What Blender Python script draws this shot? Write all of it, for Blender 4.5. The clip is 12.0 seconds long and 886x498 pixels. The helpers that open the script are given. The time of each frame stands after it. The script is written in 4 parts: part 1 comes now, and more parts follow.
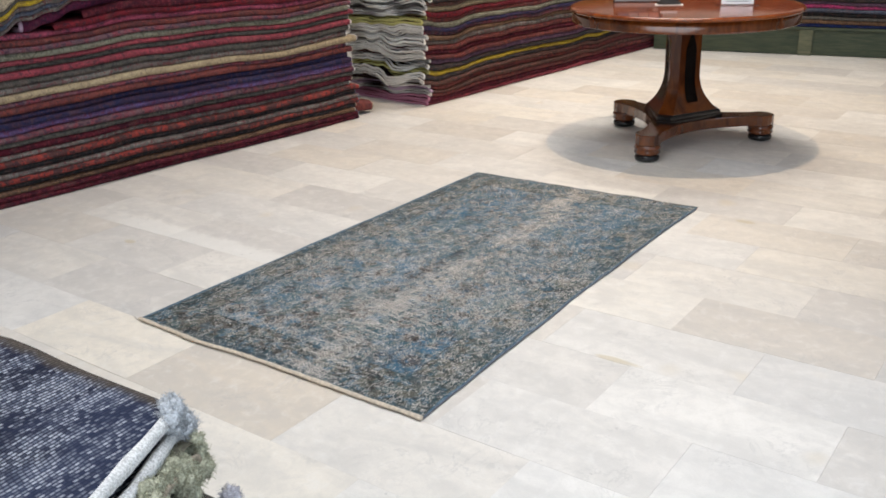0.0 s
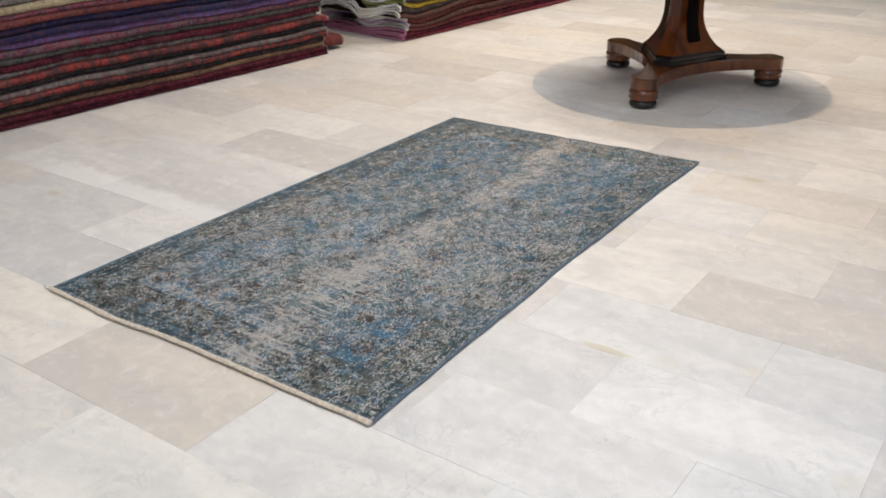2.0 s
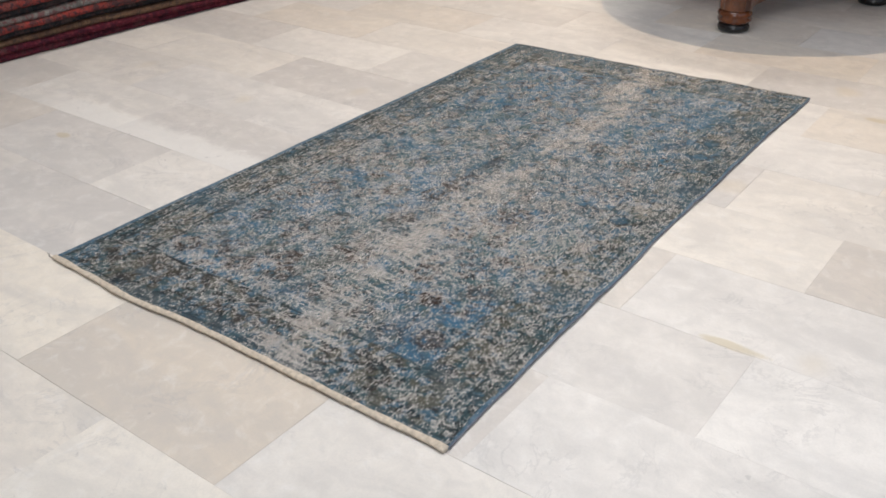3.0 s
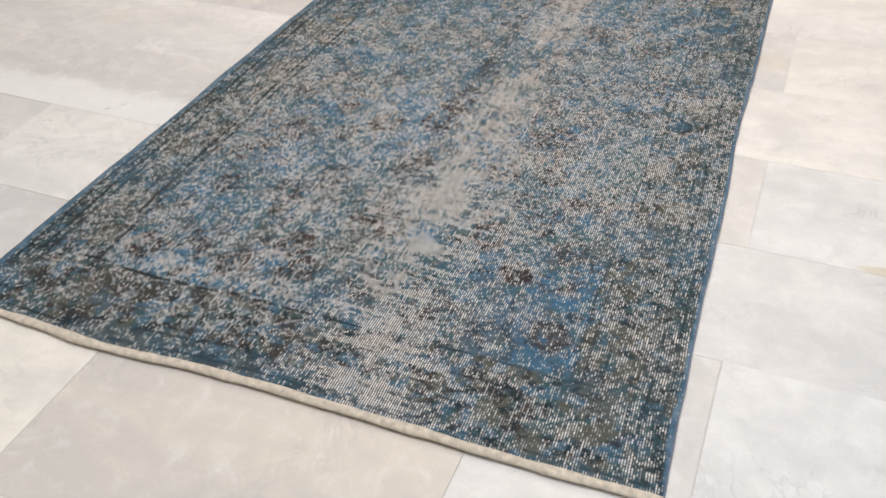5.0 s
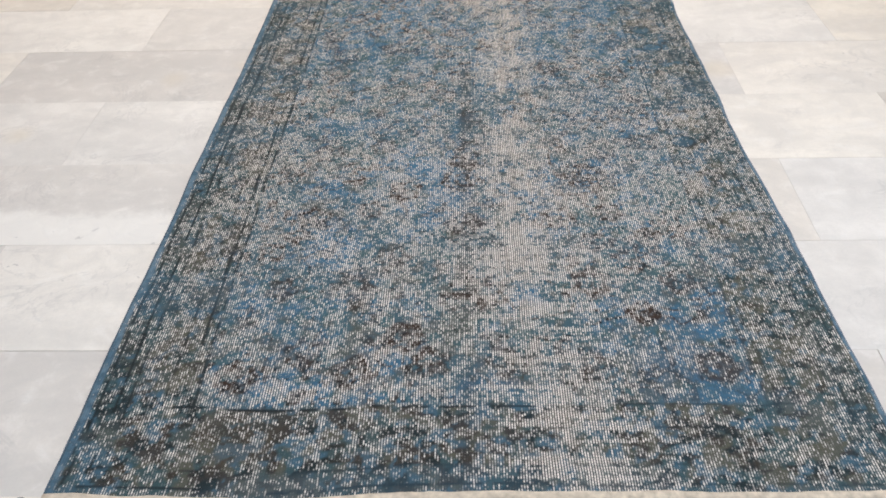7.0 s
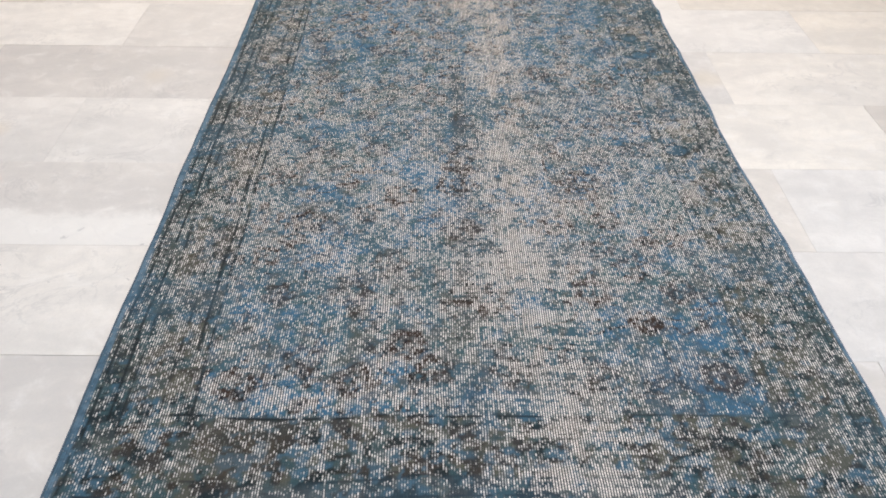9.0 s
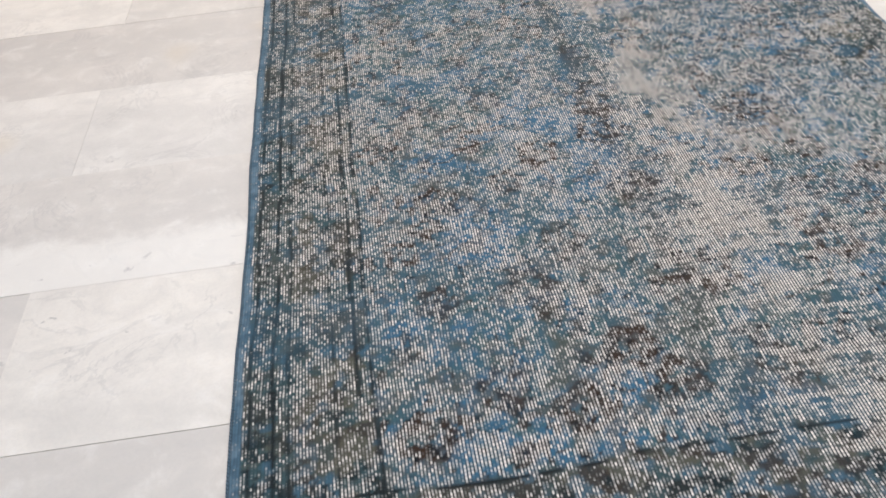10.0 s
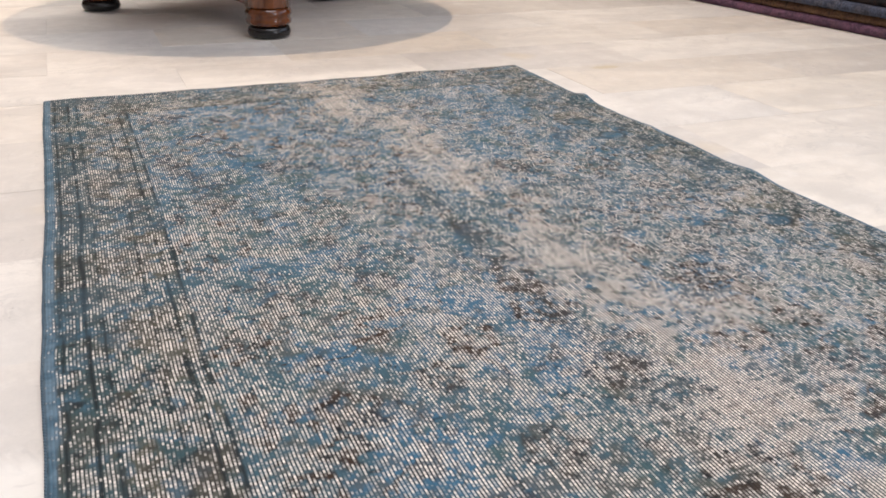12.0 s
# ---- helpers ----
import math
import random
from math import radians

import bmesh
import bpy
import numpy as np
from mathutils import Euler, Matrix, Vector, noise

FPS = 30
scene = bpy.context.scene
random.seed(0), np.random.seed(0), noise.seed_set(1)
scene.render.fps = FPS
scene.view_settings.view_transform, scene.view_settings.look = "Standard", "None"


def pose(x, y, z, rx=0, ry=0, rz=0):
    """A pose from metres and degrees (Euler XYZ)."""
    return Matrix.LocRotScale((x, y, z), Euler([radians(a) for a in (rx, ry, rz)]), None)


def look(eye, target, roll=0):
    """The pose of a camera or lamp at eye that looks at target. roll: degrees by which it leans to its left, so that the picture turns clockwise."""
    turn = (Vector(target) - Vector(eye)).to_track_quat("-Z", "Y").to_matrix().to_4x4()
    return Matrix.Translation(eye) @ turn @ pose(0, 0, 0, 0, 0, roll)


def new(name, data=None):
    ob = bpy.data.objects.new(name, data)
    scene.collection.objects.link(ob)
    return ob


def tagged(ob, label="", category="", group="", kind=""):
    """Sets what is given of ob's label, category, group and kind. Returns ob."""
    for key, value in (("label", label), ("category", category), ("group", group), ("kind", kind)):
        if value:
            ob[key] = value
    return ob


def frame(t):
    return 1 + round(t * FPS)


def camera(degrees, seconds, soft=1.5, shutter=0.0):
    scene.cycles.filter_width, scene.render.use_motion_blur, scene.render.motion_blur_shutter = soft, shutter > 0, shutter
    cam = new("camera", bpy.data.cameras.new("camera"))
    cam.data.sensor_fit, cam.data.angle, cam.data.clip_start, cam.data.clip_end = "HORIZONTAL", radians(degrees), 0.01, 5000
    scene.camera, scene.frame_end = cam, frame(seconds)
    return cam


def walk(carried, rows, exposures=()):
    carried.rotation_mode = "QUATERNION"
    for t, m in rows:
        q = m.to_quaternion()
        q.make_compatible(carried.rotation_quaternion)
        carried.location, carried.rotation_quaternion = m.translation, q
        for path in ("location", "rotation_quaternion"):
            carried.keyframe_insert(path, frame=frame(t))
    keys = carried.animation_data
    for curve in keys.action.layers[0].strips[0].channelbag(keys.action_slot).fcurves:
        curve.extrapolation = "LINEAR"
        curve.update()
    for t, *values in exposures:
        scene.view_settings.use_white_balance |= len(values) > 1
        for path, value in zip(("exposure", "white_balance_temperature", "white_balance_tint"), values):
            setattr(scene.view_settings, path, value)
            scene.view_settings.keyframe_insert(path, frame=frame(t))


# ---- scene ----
# camera
cam = camera(51.4, 12.0, soft=1.75, shutter=0.0)
PATH = [
    (0, (2.491, -1.669, 1.293), (1.385, -0.162, 0.582), -1.6),
    (0.5, (2.48, -1.648, 1.301), (1.396, -0.105, 0.635), -1.1),
    (1, (2.455, -1.63, 1.297), (1.399, -0.066, 0.634), -1.2),
    (1.5, (2.4, -1.509, 1.241), (1.358, 0.019, 0.479), -1.1),
    (2, (2.282, -1.27, 1.197), (1.229, 0.211, 0.362), -0.5),
    (2.5, (2.115, -1.099, 1.127), (1.06, 0.33, 0.209), -1.2),
    (3, (1.927, -0.961, 1.104), (0.864, 0.413, 0.113), -1.3),
    (3.5, (1.781, -0.84, 1.039), (0.689, 0.444, -0.037), -3.2),
    (3.7, (1.704, -0.78, 1.016), (0.644, 0.463, -0.137), -2.2),
    (5.3, (1.083, -0.749, 0.994), (0.542, 0.706, -0.267), -3.4),
    (5.5, (0.994, -0.724, 0.968), (0.482, 0.726, -0.312), -4.5),
    (6, (0.784, -0.692, 0.965), (0.391, 0.77, -0.343), -5.8),
    (6.5, (0.635, -0.753, 0.979), (0.482, 0.778, -0.299), -3.4),
    (7, (0.592, -0.79, 0.991), (0.514, 0.821, -0.191), -2.0),
    (7.2, (0.584, -0.794, 0.994), (0.513, 0.839, -0.158), -1.5),
    (9, (0.515, -0.768, 0.984), (0.533, 0.847, -0.196), 0.9),
    (9.5, (0.404, -0.57, 0.869), (0.331, 1.015, -0.349), -5.7),
    (10, (0.219, -0.434, 0.792), (0.308, 1.124, -0.46), -5.9),
    (10.5, (0.143, -0.22, 0.547), (0.477, 1.311, -0.697), -8.0),
    (10.8, (0.118, -0.086, 0.389), (0.662, 1.532, -0.655), 1.7),
    (11, (0.127, -0.046, 0.407), (0.66, 1.637, -0.534), -3.7),
    (11.5, (0.085, -0.065, 0.487), (0.748, 1.606, -0.39), -0.5),
    (12, (0.074, -0.085, 0.504), (0.764, 1.62, -0.282), 1.0),
]
walk(cam, [(t, look(eye, target, roll)) for t, eye, target, roll in PATH],
     exposures=[(0.0, 0.12, 5730, 7.5), (1.2, 0.11, 5730, 7.5), (2.2, -0.02, 5760, 9), (3.7, -0.02, 5820, 9.5), (5.5, 0.14, 5700, 8.5), (7.0, 0.13, 5600, 8.5), (9.2, 0.19, 5600, 9.5), (10.5, 0.14, 5650, 11), (11.2, 0.21, 5850, 13.5), (12.0, 0.23, 5870, 13)])

# ---- world and light ----
world = bpy.data.worlds.new("sky")
scene.world = world
world.use_nodes = True
sky = world.node_tree.nodes.new("ShaderNodeTexSky")
sky.sky_type, sky.sun_disc = "NISHITA", False
sky.sun_elevation, sky.sun_rotation = radians(40), radians(100)
world.node_tree.links.new(sky.outputs[0], world.node_tree.nodes["Background"].inputs[0])
world.node_tree.nodes["Background"].inputs[1].default_value = 0.1

ROOM_X, ROOM_Y, ROOM_Z = (-2.75, 5.6), (-4.2, 7.6), 4.3


def lamp(name, kind, place, target, watts, colour, size=0.1, size_y=None, spot=None, blend=0.5):
    data = bpy.data.lights.new(name, kind)
    data.energy, data.color = watts, colour
    if kind == "AREA":
        data.shape, data.size, data.size_y = "RECTANGLE", size, size_y or size
    else:
        data.shadow_soft_size = size
    if kind == "SPOT":
        data.spot_size, data.spot_blend = radians(spot), blend
    ob = new(name, data)
    ob.matrix_world = look(place, target)
    return ob


WARM, COOL, NEUTRAL = (1.0, 0.70, 0.42), (0.85, 0.93, 1.0), (1.0, 0.945, 0.89)
# the lamp over the table, two unseen overhead lamps added as fill, daylight by the shop window and the open door behind
lamp("table_lamp", "SPOT", (0.52, 3.155, 4.25), (0.52, 3.155, 0), 315, WARM, 0.025, spot=92, blend=1.0)
for px, py, wide, deep, watts, tint in ((1.0, -0.3, 3.4, 2.8, 70, NEUTRAL), (-0.3, 4.6, 2.0, 0.8, 80, (1.0, 0.87, 0.72))):
    overhead_fill = lamp("overhead_fill_lamp", "AREA", (px, py, 4.22), (px, py, 0), watts, tint, wide, deep)
    overhead_fill.data.spread = radians(120)
lamp("window_daylight", "AREA", (5.5, 0.6, 1.75), (0.0, 0.6, 0.6), 40, COOL, 5.6, 2.5)
lamp("door_daylight", "AREA", (3.0, -4.1, 1.4), (1.0, 2.0, 0.6), 88, (1.0, 0.965, 0.93), 2.4, 2.4)


# ---- node helpers ----
class Graph:
    """A small shader graph builder."""

    def __init__(self, name):
        self.material = bpy.data.materials.new(name)
        self.material.use_nodes = True
        self.tree = self.material.node_tree
        self.bsdf = self.tree.nodes["Principled BSDF"]

    def put(self, socket, value):
        if isinstance(value, bpy.types.NodeSocket):
            self.tree.links.new(value, socket)
        elif value is not None:
            if socket.type == "RGBA" and len(value) == 3:
                value = (*value, 1.0)
            socket.default_value = value

    def node(self, kind, **inputs):
        n = self.tree.nodes.new(kind)
        for key, value in inputs.items():
            self.put(n.inputs[key], value)
        return n

    def math(self, op, a, b=None, c=None, clamp=False):
        n = self.tree.nodes.new("ShaderNodeMath")
        n.operation, n.use_clamp = op, clamp
        for i, v in enumerate((a, b, c)):
            if v is not None:
                self.put(n.inputs[i], v)
        return n.outputs[0]

    def mix(self, fac, a, b, blend="MIX"):
        n = self.tree.nodes.new("ShaderNodeMix")
        n.data_type, n.blend_type = "RGBA", blend
        self.put(n.inputs[0], fac)
        self.put(n.inputs[6], a)
        self.put(n.inputs[7], b)
        return n.outputs[2]

    def ramp(self, value, low, high, to_low=0.0, to_high=1.0):
        n = self.tree.nodes.new("ShaderNodeMapRange")
        n.interpolation_type = "SMOOTHSTEP"
        for i, v in enumerate((value, low, high, to_low, to_high)):
            self.put(n.inputs[i], v)
        return n.outputs[0]

    def coords(self, which="Object", scale=(1, 1, 1), turn=(0, 0, 0), shift=None):
        t = self.tree.nodes.new("ShaderNodeTexCoord")
        m = self.tree.nodes.new("ShaderNodeMapping")
        m.inputs["Scale"].default_value = scale
        m.inputs["Rotation"].default_value = turn
        if shift is not None:
            self.put(m.inputs["Location"], shift)
        self.tree.links.new(t.outputs[which], m.inputs[0])
        return m.outputs[0]

    def noise(self, vec, scale, detail=3.0, rough=0.55, warp=0.0):
        n = self.node("ShaderNodeTexNoise", Vector=vec, Scale=scale, Detail=detail, Roughness=rough, Distortion=warp)
        return n.outputs[0]

    def random(self):
        return self.tree.nodes.new("ShaderNodeObjectInfo").outputs["Random"]

    def combine(self, x, y, z=0.0):
        return self.node("ShaderNodeCombineXYZ", X=x, Y=y, Z=z).outputs[0]

    def white(self, vec):
        n = self.tree.nodes.new("ShaderNodeTexWhiteNoise")
        n.noise_dimensions = "3D"
        self.put(n.inputs["Vector"], vec)
        return n.outputs["Value"]

    def bump(self, height, strength, distance):
        return self.node("ShaderNodeBump", Height=height, Strength=strength, Distance=distance).outputs[0]

    def done(self, colour=None, rough=None, normal=None, metal=0.0, **more):
        self.put(self.bsdf.inputs["Base Color"], colour)
        self.put(self.bsdf.inputs["Roughness"], rough)
        self.put(self.bsdf.inputs["Normal"], normal)
        self.bsdf.inputs["Metallic"].default_value = metal
        for key, value in more.items():
            self.put(self.bsdf.inputs[key.replace("_", " ")], value)
        return self.material


# ---- materials ----
def marble_material():
    """Marble; the object colour holds each tile's own tone: r from pale to grey, g its warmth."""
    g = Graph("polished_marble")
    info = g.tree.nodes.new("ShaderNodeObjectInfo")
    rnd = info.outputs["Random"]
    own = g.node("ShaderNodeSeparateColor", Color=info.outputs["Color"])
    tone, warmth = own.outputs[0], own.outputs[1]
    vec = g.coords("Object", shift=g.combine(g.math("MULTIPLY", rnd, 37.0), g.math("MULTIPLY", rnd, 91.0), 0.0))
    long = g.coords("Object", scale=(0.6, 1.5, 1.0), shift=g.combine(g.math("MULTIPLY", rnd, 11.0), g.math("MULTIPLY", rnd, 63.0), 0.0))
    cloud = g.noise(long, 4.0, 5.0, 0.62, 0.7)
    mottle = g.noise(vec, 19.0, 5.0, 0.65, 0.5)
    vein = g.noise(vec, 6.0, 6.0, 0.62, 1.8)
    vein = g.ramp(g.math("ABSOLUTE", g.math("SUBTRACT", vein, 0.5)), 0.0, 0.03, 1.0, 0.0)
    speck = g.ramp(g.noise(vec, 55.0, 3.0, 0.6, 0.4), 0.67, 0.74)
    where = g.ramp(g.noise(vec, 5.0, 2.0), 0.46, 0.66)
    fine = g.noise(vec, 210.0, 3.0, 0.7)
    pale = g.mix(warmth, (0.765, 0.75, 0.73), (0.78, 0.715, 0.615))
    grey = g.mix(warmth, (0.57, 0.555, 0.545), (0.62, 0.545, 0.455))
    base = g.mix(tone, pale, grey)
    deep = g.mix(0.5, base, (0.43, 0.42, 0.41))
    col = g.mix(g.ramp(cloud, 0.36, 0.68, 0.0, 0.75), base, deep)
    col = g.mix(g.ramp(mottle, 0.42, 0.70, 0.0, 0.45), col, deep)
    col = g.mix(g.ramp(mottle, 0.50, 0.25, 0.0, 0.35), col, (0.82, 0.80, 0.77))
    col = g.mix(g.math("MULTIPLY", g.math("MULTIPLY", vein, where), 0.30), col, (0.40, 0.39, 0.385))
    col = g.mix(g.math("MULTIPLY", g.math("MULTIPLY", speck, where), 0.55), col, (0.30, 0.29, 0.285))
    stain = g.math("MULTIPLY", g.ramp(g.noise(vec, 2.6, 2.0), 0.66, 0.76), 0.35)
    col = g.mix(stain, col, (0.60, 0.50, 0.33))
    col = g.mix(g.ramp(fine, 0.4, 0.7, 0.0, 0.10), col, (0.40, 0.39, 0.38))
    # natural marks: a pale band with specks beside the rug, three ochre stains
    place = g.node("ShaderNodeSeparateXYZ", Vector=g.tree.nodes.new("ShaderNodeNewGeometry").outputs["Position"])
    px, py = place.outputs[0], place.outputs[1]
    drift = g.math("MULTIPLY", g.math("SUBTRACT", mottle, 0.5), 0.08)
    band = g.math("MULTIPLY", g.ramp(py, 0.580, 0.584), g.ramp(g.math("ADD", py, drift), 0.665, 0.71, 1.0, 0.0))
    band = g.math("MULTIPLY", band, g.math("MULTIPLY", g.ramp(px, 0.35, 0.40, 1.0, 0.0), g.ramp(px, -1.1, -0.8)))
    col = g.mix(g.math("MULTIPLY", band, 0.55), col, (0.81, 0.79, 0.75))
    dots = g.math("MULTIPLY", g.ramp(g.noise(vec, 30.0, 3.0, 0.6, 0.4), 0.64, 0.72), g.ramp(py, 0.60, 0.68, 1.0, 0.0))
    col = g.mix(g.math("MULTIPLY", g.math("MULTIPLY", dots, band), 0.6), col, (0.34, 0.33, 0.33))
    for sx, sy, rx, ry in ((1.455, 0.592, 0.075, 0.014), (-0.683, 0.461, 0.035, 0.018), (1.37, 2.0, 0.05, 0.02)):
        away = g.math("ADD", g.math("POWER", g.math("DIVIDE", g.math("SUBTRACT", px, sx), rx), 2.0), g.math("POWER", g.math("DIVIDE", g.math("SUBTRACT", py, sy), ry), 2.0))
        spot = g.ramp(g.math("ADD", away, g.math("MULTIPLY", g.math("SUBTRACT", mottle, 0.5), 2.5)), 0.3, 1.3, 0.55, 0.0)
        col = g.mix(spot, col, (0.50, 0.42, 0.25))
    rough = g.ramp(g.noise(vec, 11.0, 3.0), 0.3, 0.7, 0.30, 0.48)
    return g.done(col, rough, g.bump(g.noise(vec, 60.0, 4.0), 0.06, 0.002), Specular_IOR_Level=0.35)


def plain_material(name, colour, rough=0.8, scale=30.0, depth=0.12, relief=0.1, distance=0.002):
    g = Graph(name)
    vec = g.coords()
    n = g.noise(vec, scale, 4.0)
    big = g.noise(vec, scale * 0.07, 3.0)
    dark = tuple(c * (1 - depth * 2) for c in colour)
    lite = tuple(min(1, c * (1 + depth)) for c in colour)
    col = g.mix(n, dark, lite)
    col = g.mix(g.math("MULTIPLY", g.ramp(big, 0.4, 0.7), 0.35), col, tuple(c * 0.75 for c in colour))
    return g.done(col, rough, g.bump(n, relief, distance))


def wood_material(name, dark, lite, rough=0.2, grain=(3, 3, 40), coat=0.3):
    g = Graph(name)
    vec = g.coords("Object", scale=grain)
    band = g.noise(vec, 2.2, 5.0, 0.6, 1.4)
    fine = g.noise(vec, 16.0, 4.0, 0.6)
    col = g.mix(g.ramp(band, 0.3, 0.72), dark, lite)
    col = g.mix(g.math("MULTIPLY", fine, 0.35), col, tuple(c * 0.35 for c in dark))
    r = g.ramp(fine, 0.2, 0.8, rough * 0.8, rough * 1.3)
    return g.done(col, r, g.bump(fine, 0.03, 0.001), Coat_Weight=coat, Coat_Roughness=0.08)


def pile_material(name, first, second, flecks, wear=0.05):
    """Wool pile seen along the fold of a rug: patches of two colours, flecks and rows of knots."""
    g = Graph(name)
    rnd = g.random()
    shift = g.combine(g.math("MULTIPLY", rnd, 53.0), g.math("MULTIPLY", rnd, 17.0), 0.0)
    vec = g.coords("Object", shift=shift)
    lengthways = g.coords("Object", scale=(1, 0.5, 0.5), shift=shift)
    patch = g.ramp(g.noise(lengthways, 23.0, 4.0, 0.65), 0.45, 0.55)
    motif = g.ramp(g.noise(vec, 52.0, 3.0, 0.65), 0.52, 0.58)
    worn = g.ramp(g.noise(vec, 70.0, 3.0, 0.7), 0.52, 0.72)
    knots = g.noise(g.coords("Object", scale=(260, 120, 120)), 1.0, 2.0)
    col = g.mix(patch, first, second)
    bloom = g.ramp(g.noise(lengthways, 13.0, 3.0, 0.6, 0.6), 0.55, 0.62)
    col = g.mix(g.math("MULTIPLY", bloom, 0.6), col, tuple(0.55 * b + 0.45 * c for b, c in zip(second, (0.18, 0.105, 0.085))))
    col = g.mix(g.math("MULTIPLY", motif, 0.92), col, flecks)
    fade = g.noise(g.coords("Object", shift=shift), 3.5, 3.0, 0.6)
    col = g.mix(g.ramp(fade, 0.45, 0.68, 0.0, 0.45), col, tuple(0.55 * a + 0.25 * b for a, b in zip(second, flecks)))
    col = g.mix(g.ramp(fade, 0.50, 0.30, 0.0, 0.35), col, tuple(min(0.9, c * 1.35 + 0.015) for c in first))
    col = g.mix(g.math("MULTIPLY", worn, wear), col, (0.42, 0.38, 0.33))
    col = g.mix(g.ramp(knots, 0.3, 0.75, 0.58, 0.0), col, tuple(c * 0.18 for c in first))
    return g.done(col, 0.95, g.bump(knots, 0.6, 0.003), Specular_IOR_Level=0.08)


def wool_edge_material(name, colour, sewn=1.0):
    g = Graph(name)
    vec = g.coords()
    strand = g.noise(g.coords("Object", scale=(520, 520, 520)), 1.0, 2.0)
    blot = g.noise(vec, 26.0, 3.0)
    col = g.mix(g.ramp(strand, 0.3, 0.65), tuple(c * 0.62 for c in colour), colour)
    col = g.mix(g.math("MULTIPLY", g.ramp(blot, 0.45, 0.7), 0.35), col, tuple(c * 0.6 for c in colour))
    sep = g.node("ShaderNodeSeparateXYZ", Vector=vec)
    slant = g.math("ADD", g.math("ADD", sep.outputs[0], sep.outputs[1]), g.math("MULTIPLY", sep.outputs[2], 0.6))
    stitch = g.math("SINE", g.math("MULTIPLY", g.math("ADD", slant, g.math("MULTIPLY", blot, 0.004)), 1250.0))
    col = g.mix(g.ramp(stitch, -1.0, 0.0, 0.18 * sewn, 0.0), col, tuple(c * 0.45 for c in colour))
    height = g.math("ADD", g.math("MULTIPLY", stitch, 0.4 * sewn), strand)
    return g.done(col, 0.95, g.bump(height, 0.5, 0.003), Specular_IOR_Level=0.1)


def worn_rug_material():
    """The blue overdyed rug: pale warps that show through a worn pile. UV in metres; the dye attribute holds the pile's colour and, as alpha, how bare it is."""
    g = Graph("overdyed_worn_pile")
    uv = g.tree.nodes.new("ShaderNodeUVMap").outputs[0]
    sep = g.node("ShaderNodeSeparateXYZ", Vector=uv)
    u, v = sep.outputs[0], sep.outputs[1]
    layer = g.tree.nodes.new("ShaderNodeVertexColor")
    layer.layer_name = "dye"
    dye, bare = layer.outputs["Color"], layer.outputs["Alpha"]
    PITCH, KNOT = 0.0038, 0.0050

    def times(a, b):
        return g.math("MULTIPLY", a, b)

    def less(a, b):
        return g.math("SUBTRACT", a, b)

    def plus(a, b):
        return g.math("ADD", a, b)

    # warps, and knots in staggered rows along them
    sway = times(less(g.noise(uv, 9.0, 2.0), 0.5), 0.006)
    cu = g.math("DIVIDE", plus(u, sway), PITCH)
    col_id, fu = g.math("FLOOR", cu), g.math("FRACT", cu)
    cv = plus(g.math("DIVIDE", v, KNOT), g.white(g.combine(col_id, 4.0)))
    row_id, fv = g.math("FLOOR", cv), g.math("FRACT", cv)
    pick = g.white(g.combine(col_id, row_id, 1.0))
    shade = g.white(g.combine(col_id, 0.0, 7.0))
    # how far each stretch of warp is laid bare
    tufts = g.noise(g.combine(times(col_id, 0.83), times(v, 115.0)), 1.0, 2.0, 0.6)
    clumps = g.noise(g.combine(times(col_id, 0.30), times(v, 72.0), 3.0), 1.0, 2.0, 0.6)
    score = plus(plus(bare, times(less(tufts, 0.5), 1.05)), plus(times(less(clumps, 0.5), 0.60), times(less(pick, 0.5), 0.30)))
    shown = g.ramp(score, 0.29, 0.68)
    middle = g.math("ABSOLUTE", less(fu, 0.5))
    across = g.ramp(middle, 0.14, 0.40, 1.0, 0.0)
    along = g.ramp(g.math("ABSOLUTE", less(fv, 0.5)), 0.10, 0.5, 1.0, 0.62)
    dash = times(times(shown, across), along)
    # the pile between them
    fuzz = g.noise(uv, 420.0, 2.0, 0.6)
    pile = g.mix(times(pick, 0.40), dye, g.mix(0.65, dye, (0.012, 0.016, 0.020)))
    pile = g.mix(g.ramp(fuzz, 0.5, 0.75, 0.0, 0.08), pile, (0.20, 0.23, 0.25))
    # shade of the gaps beside each bare warp, put into the colour
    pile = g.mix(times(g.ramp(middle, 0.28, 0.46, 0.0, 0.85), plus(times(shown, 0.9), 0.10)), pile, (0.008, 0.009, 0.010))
    thread = g.mix(plus(times(pick, 0.65), times(shade, 0.35)), (0.46, 0.415, 0.37), (0.89, 0.82, 0.745))
    thread = g.mix(g.ramp(score, 0.45, 0.90, 0.34, 0.0), thread, g.mix(0.5, dye, (0.31, 0.37, 0.41)))
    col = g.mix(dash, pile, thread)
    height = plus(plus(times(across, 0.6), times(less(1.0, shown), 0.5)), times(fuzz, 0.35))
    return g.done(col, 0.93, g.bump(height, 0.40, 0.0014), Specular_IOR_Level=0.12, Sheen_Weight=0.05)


MARBLE = marble_material()
GROUT = plain_material("cement_joint", (0.68, 0.66, 0.63), 0.9, 60)
WALL = plain_material("white_plaster", (0.72, 0.70, 0.66), 0.9, 25, 0.03)
CEILING = plain_material("white_ceiling_paint", (0.78, 0.77, 0.74), 0.9, 25, 0.03)
WORN = worn_rug_material()
CREAM_EDGE = plain_material("cream_cotton_binding", (0.66, 0.57, 0.45), 0.95, 90.0, 0.35, 0.4, 0.004)
BLUE_EDGE = wool_edge_material("blue_wool_cord", (0.105, 0.160, 0.215))


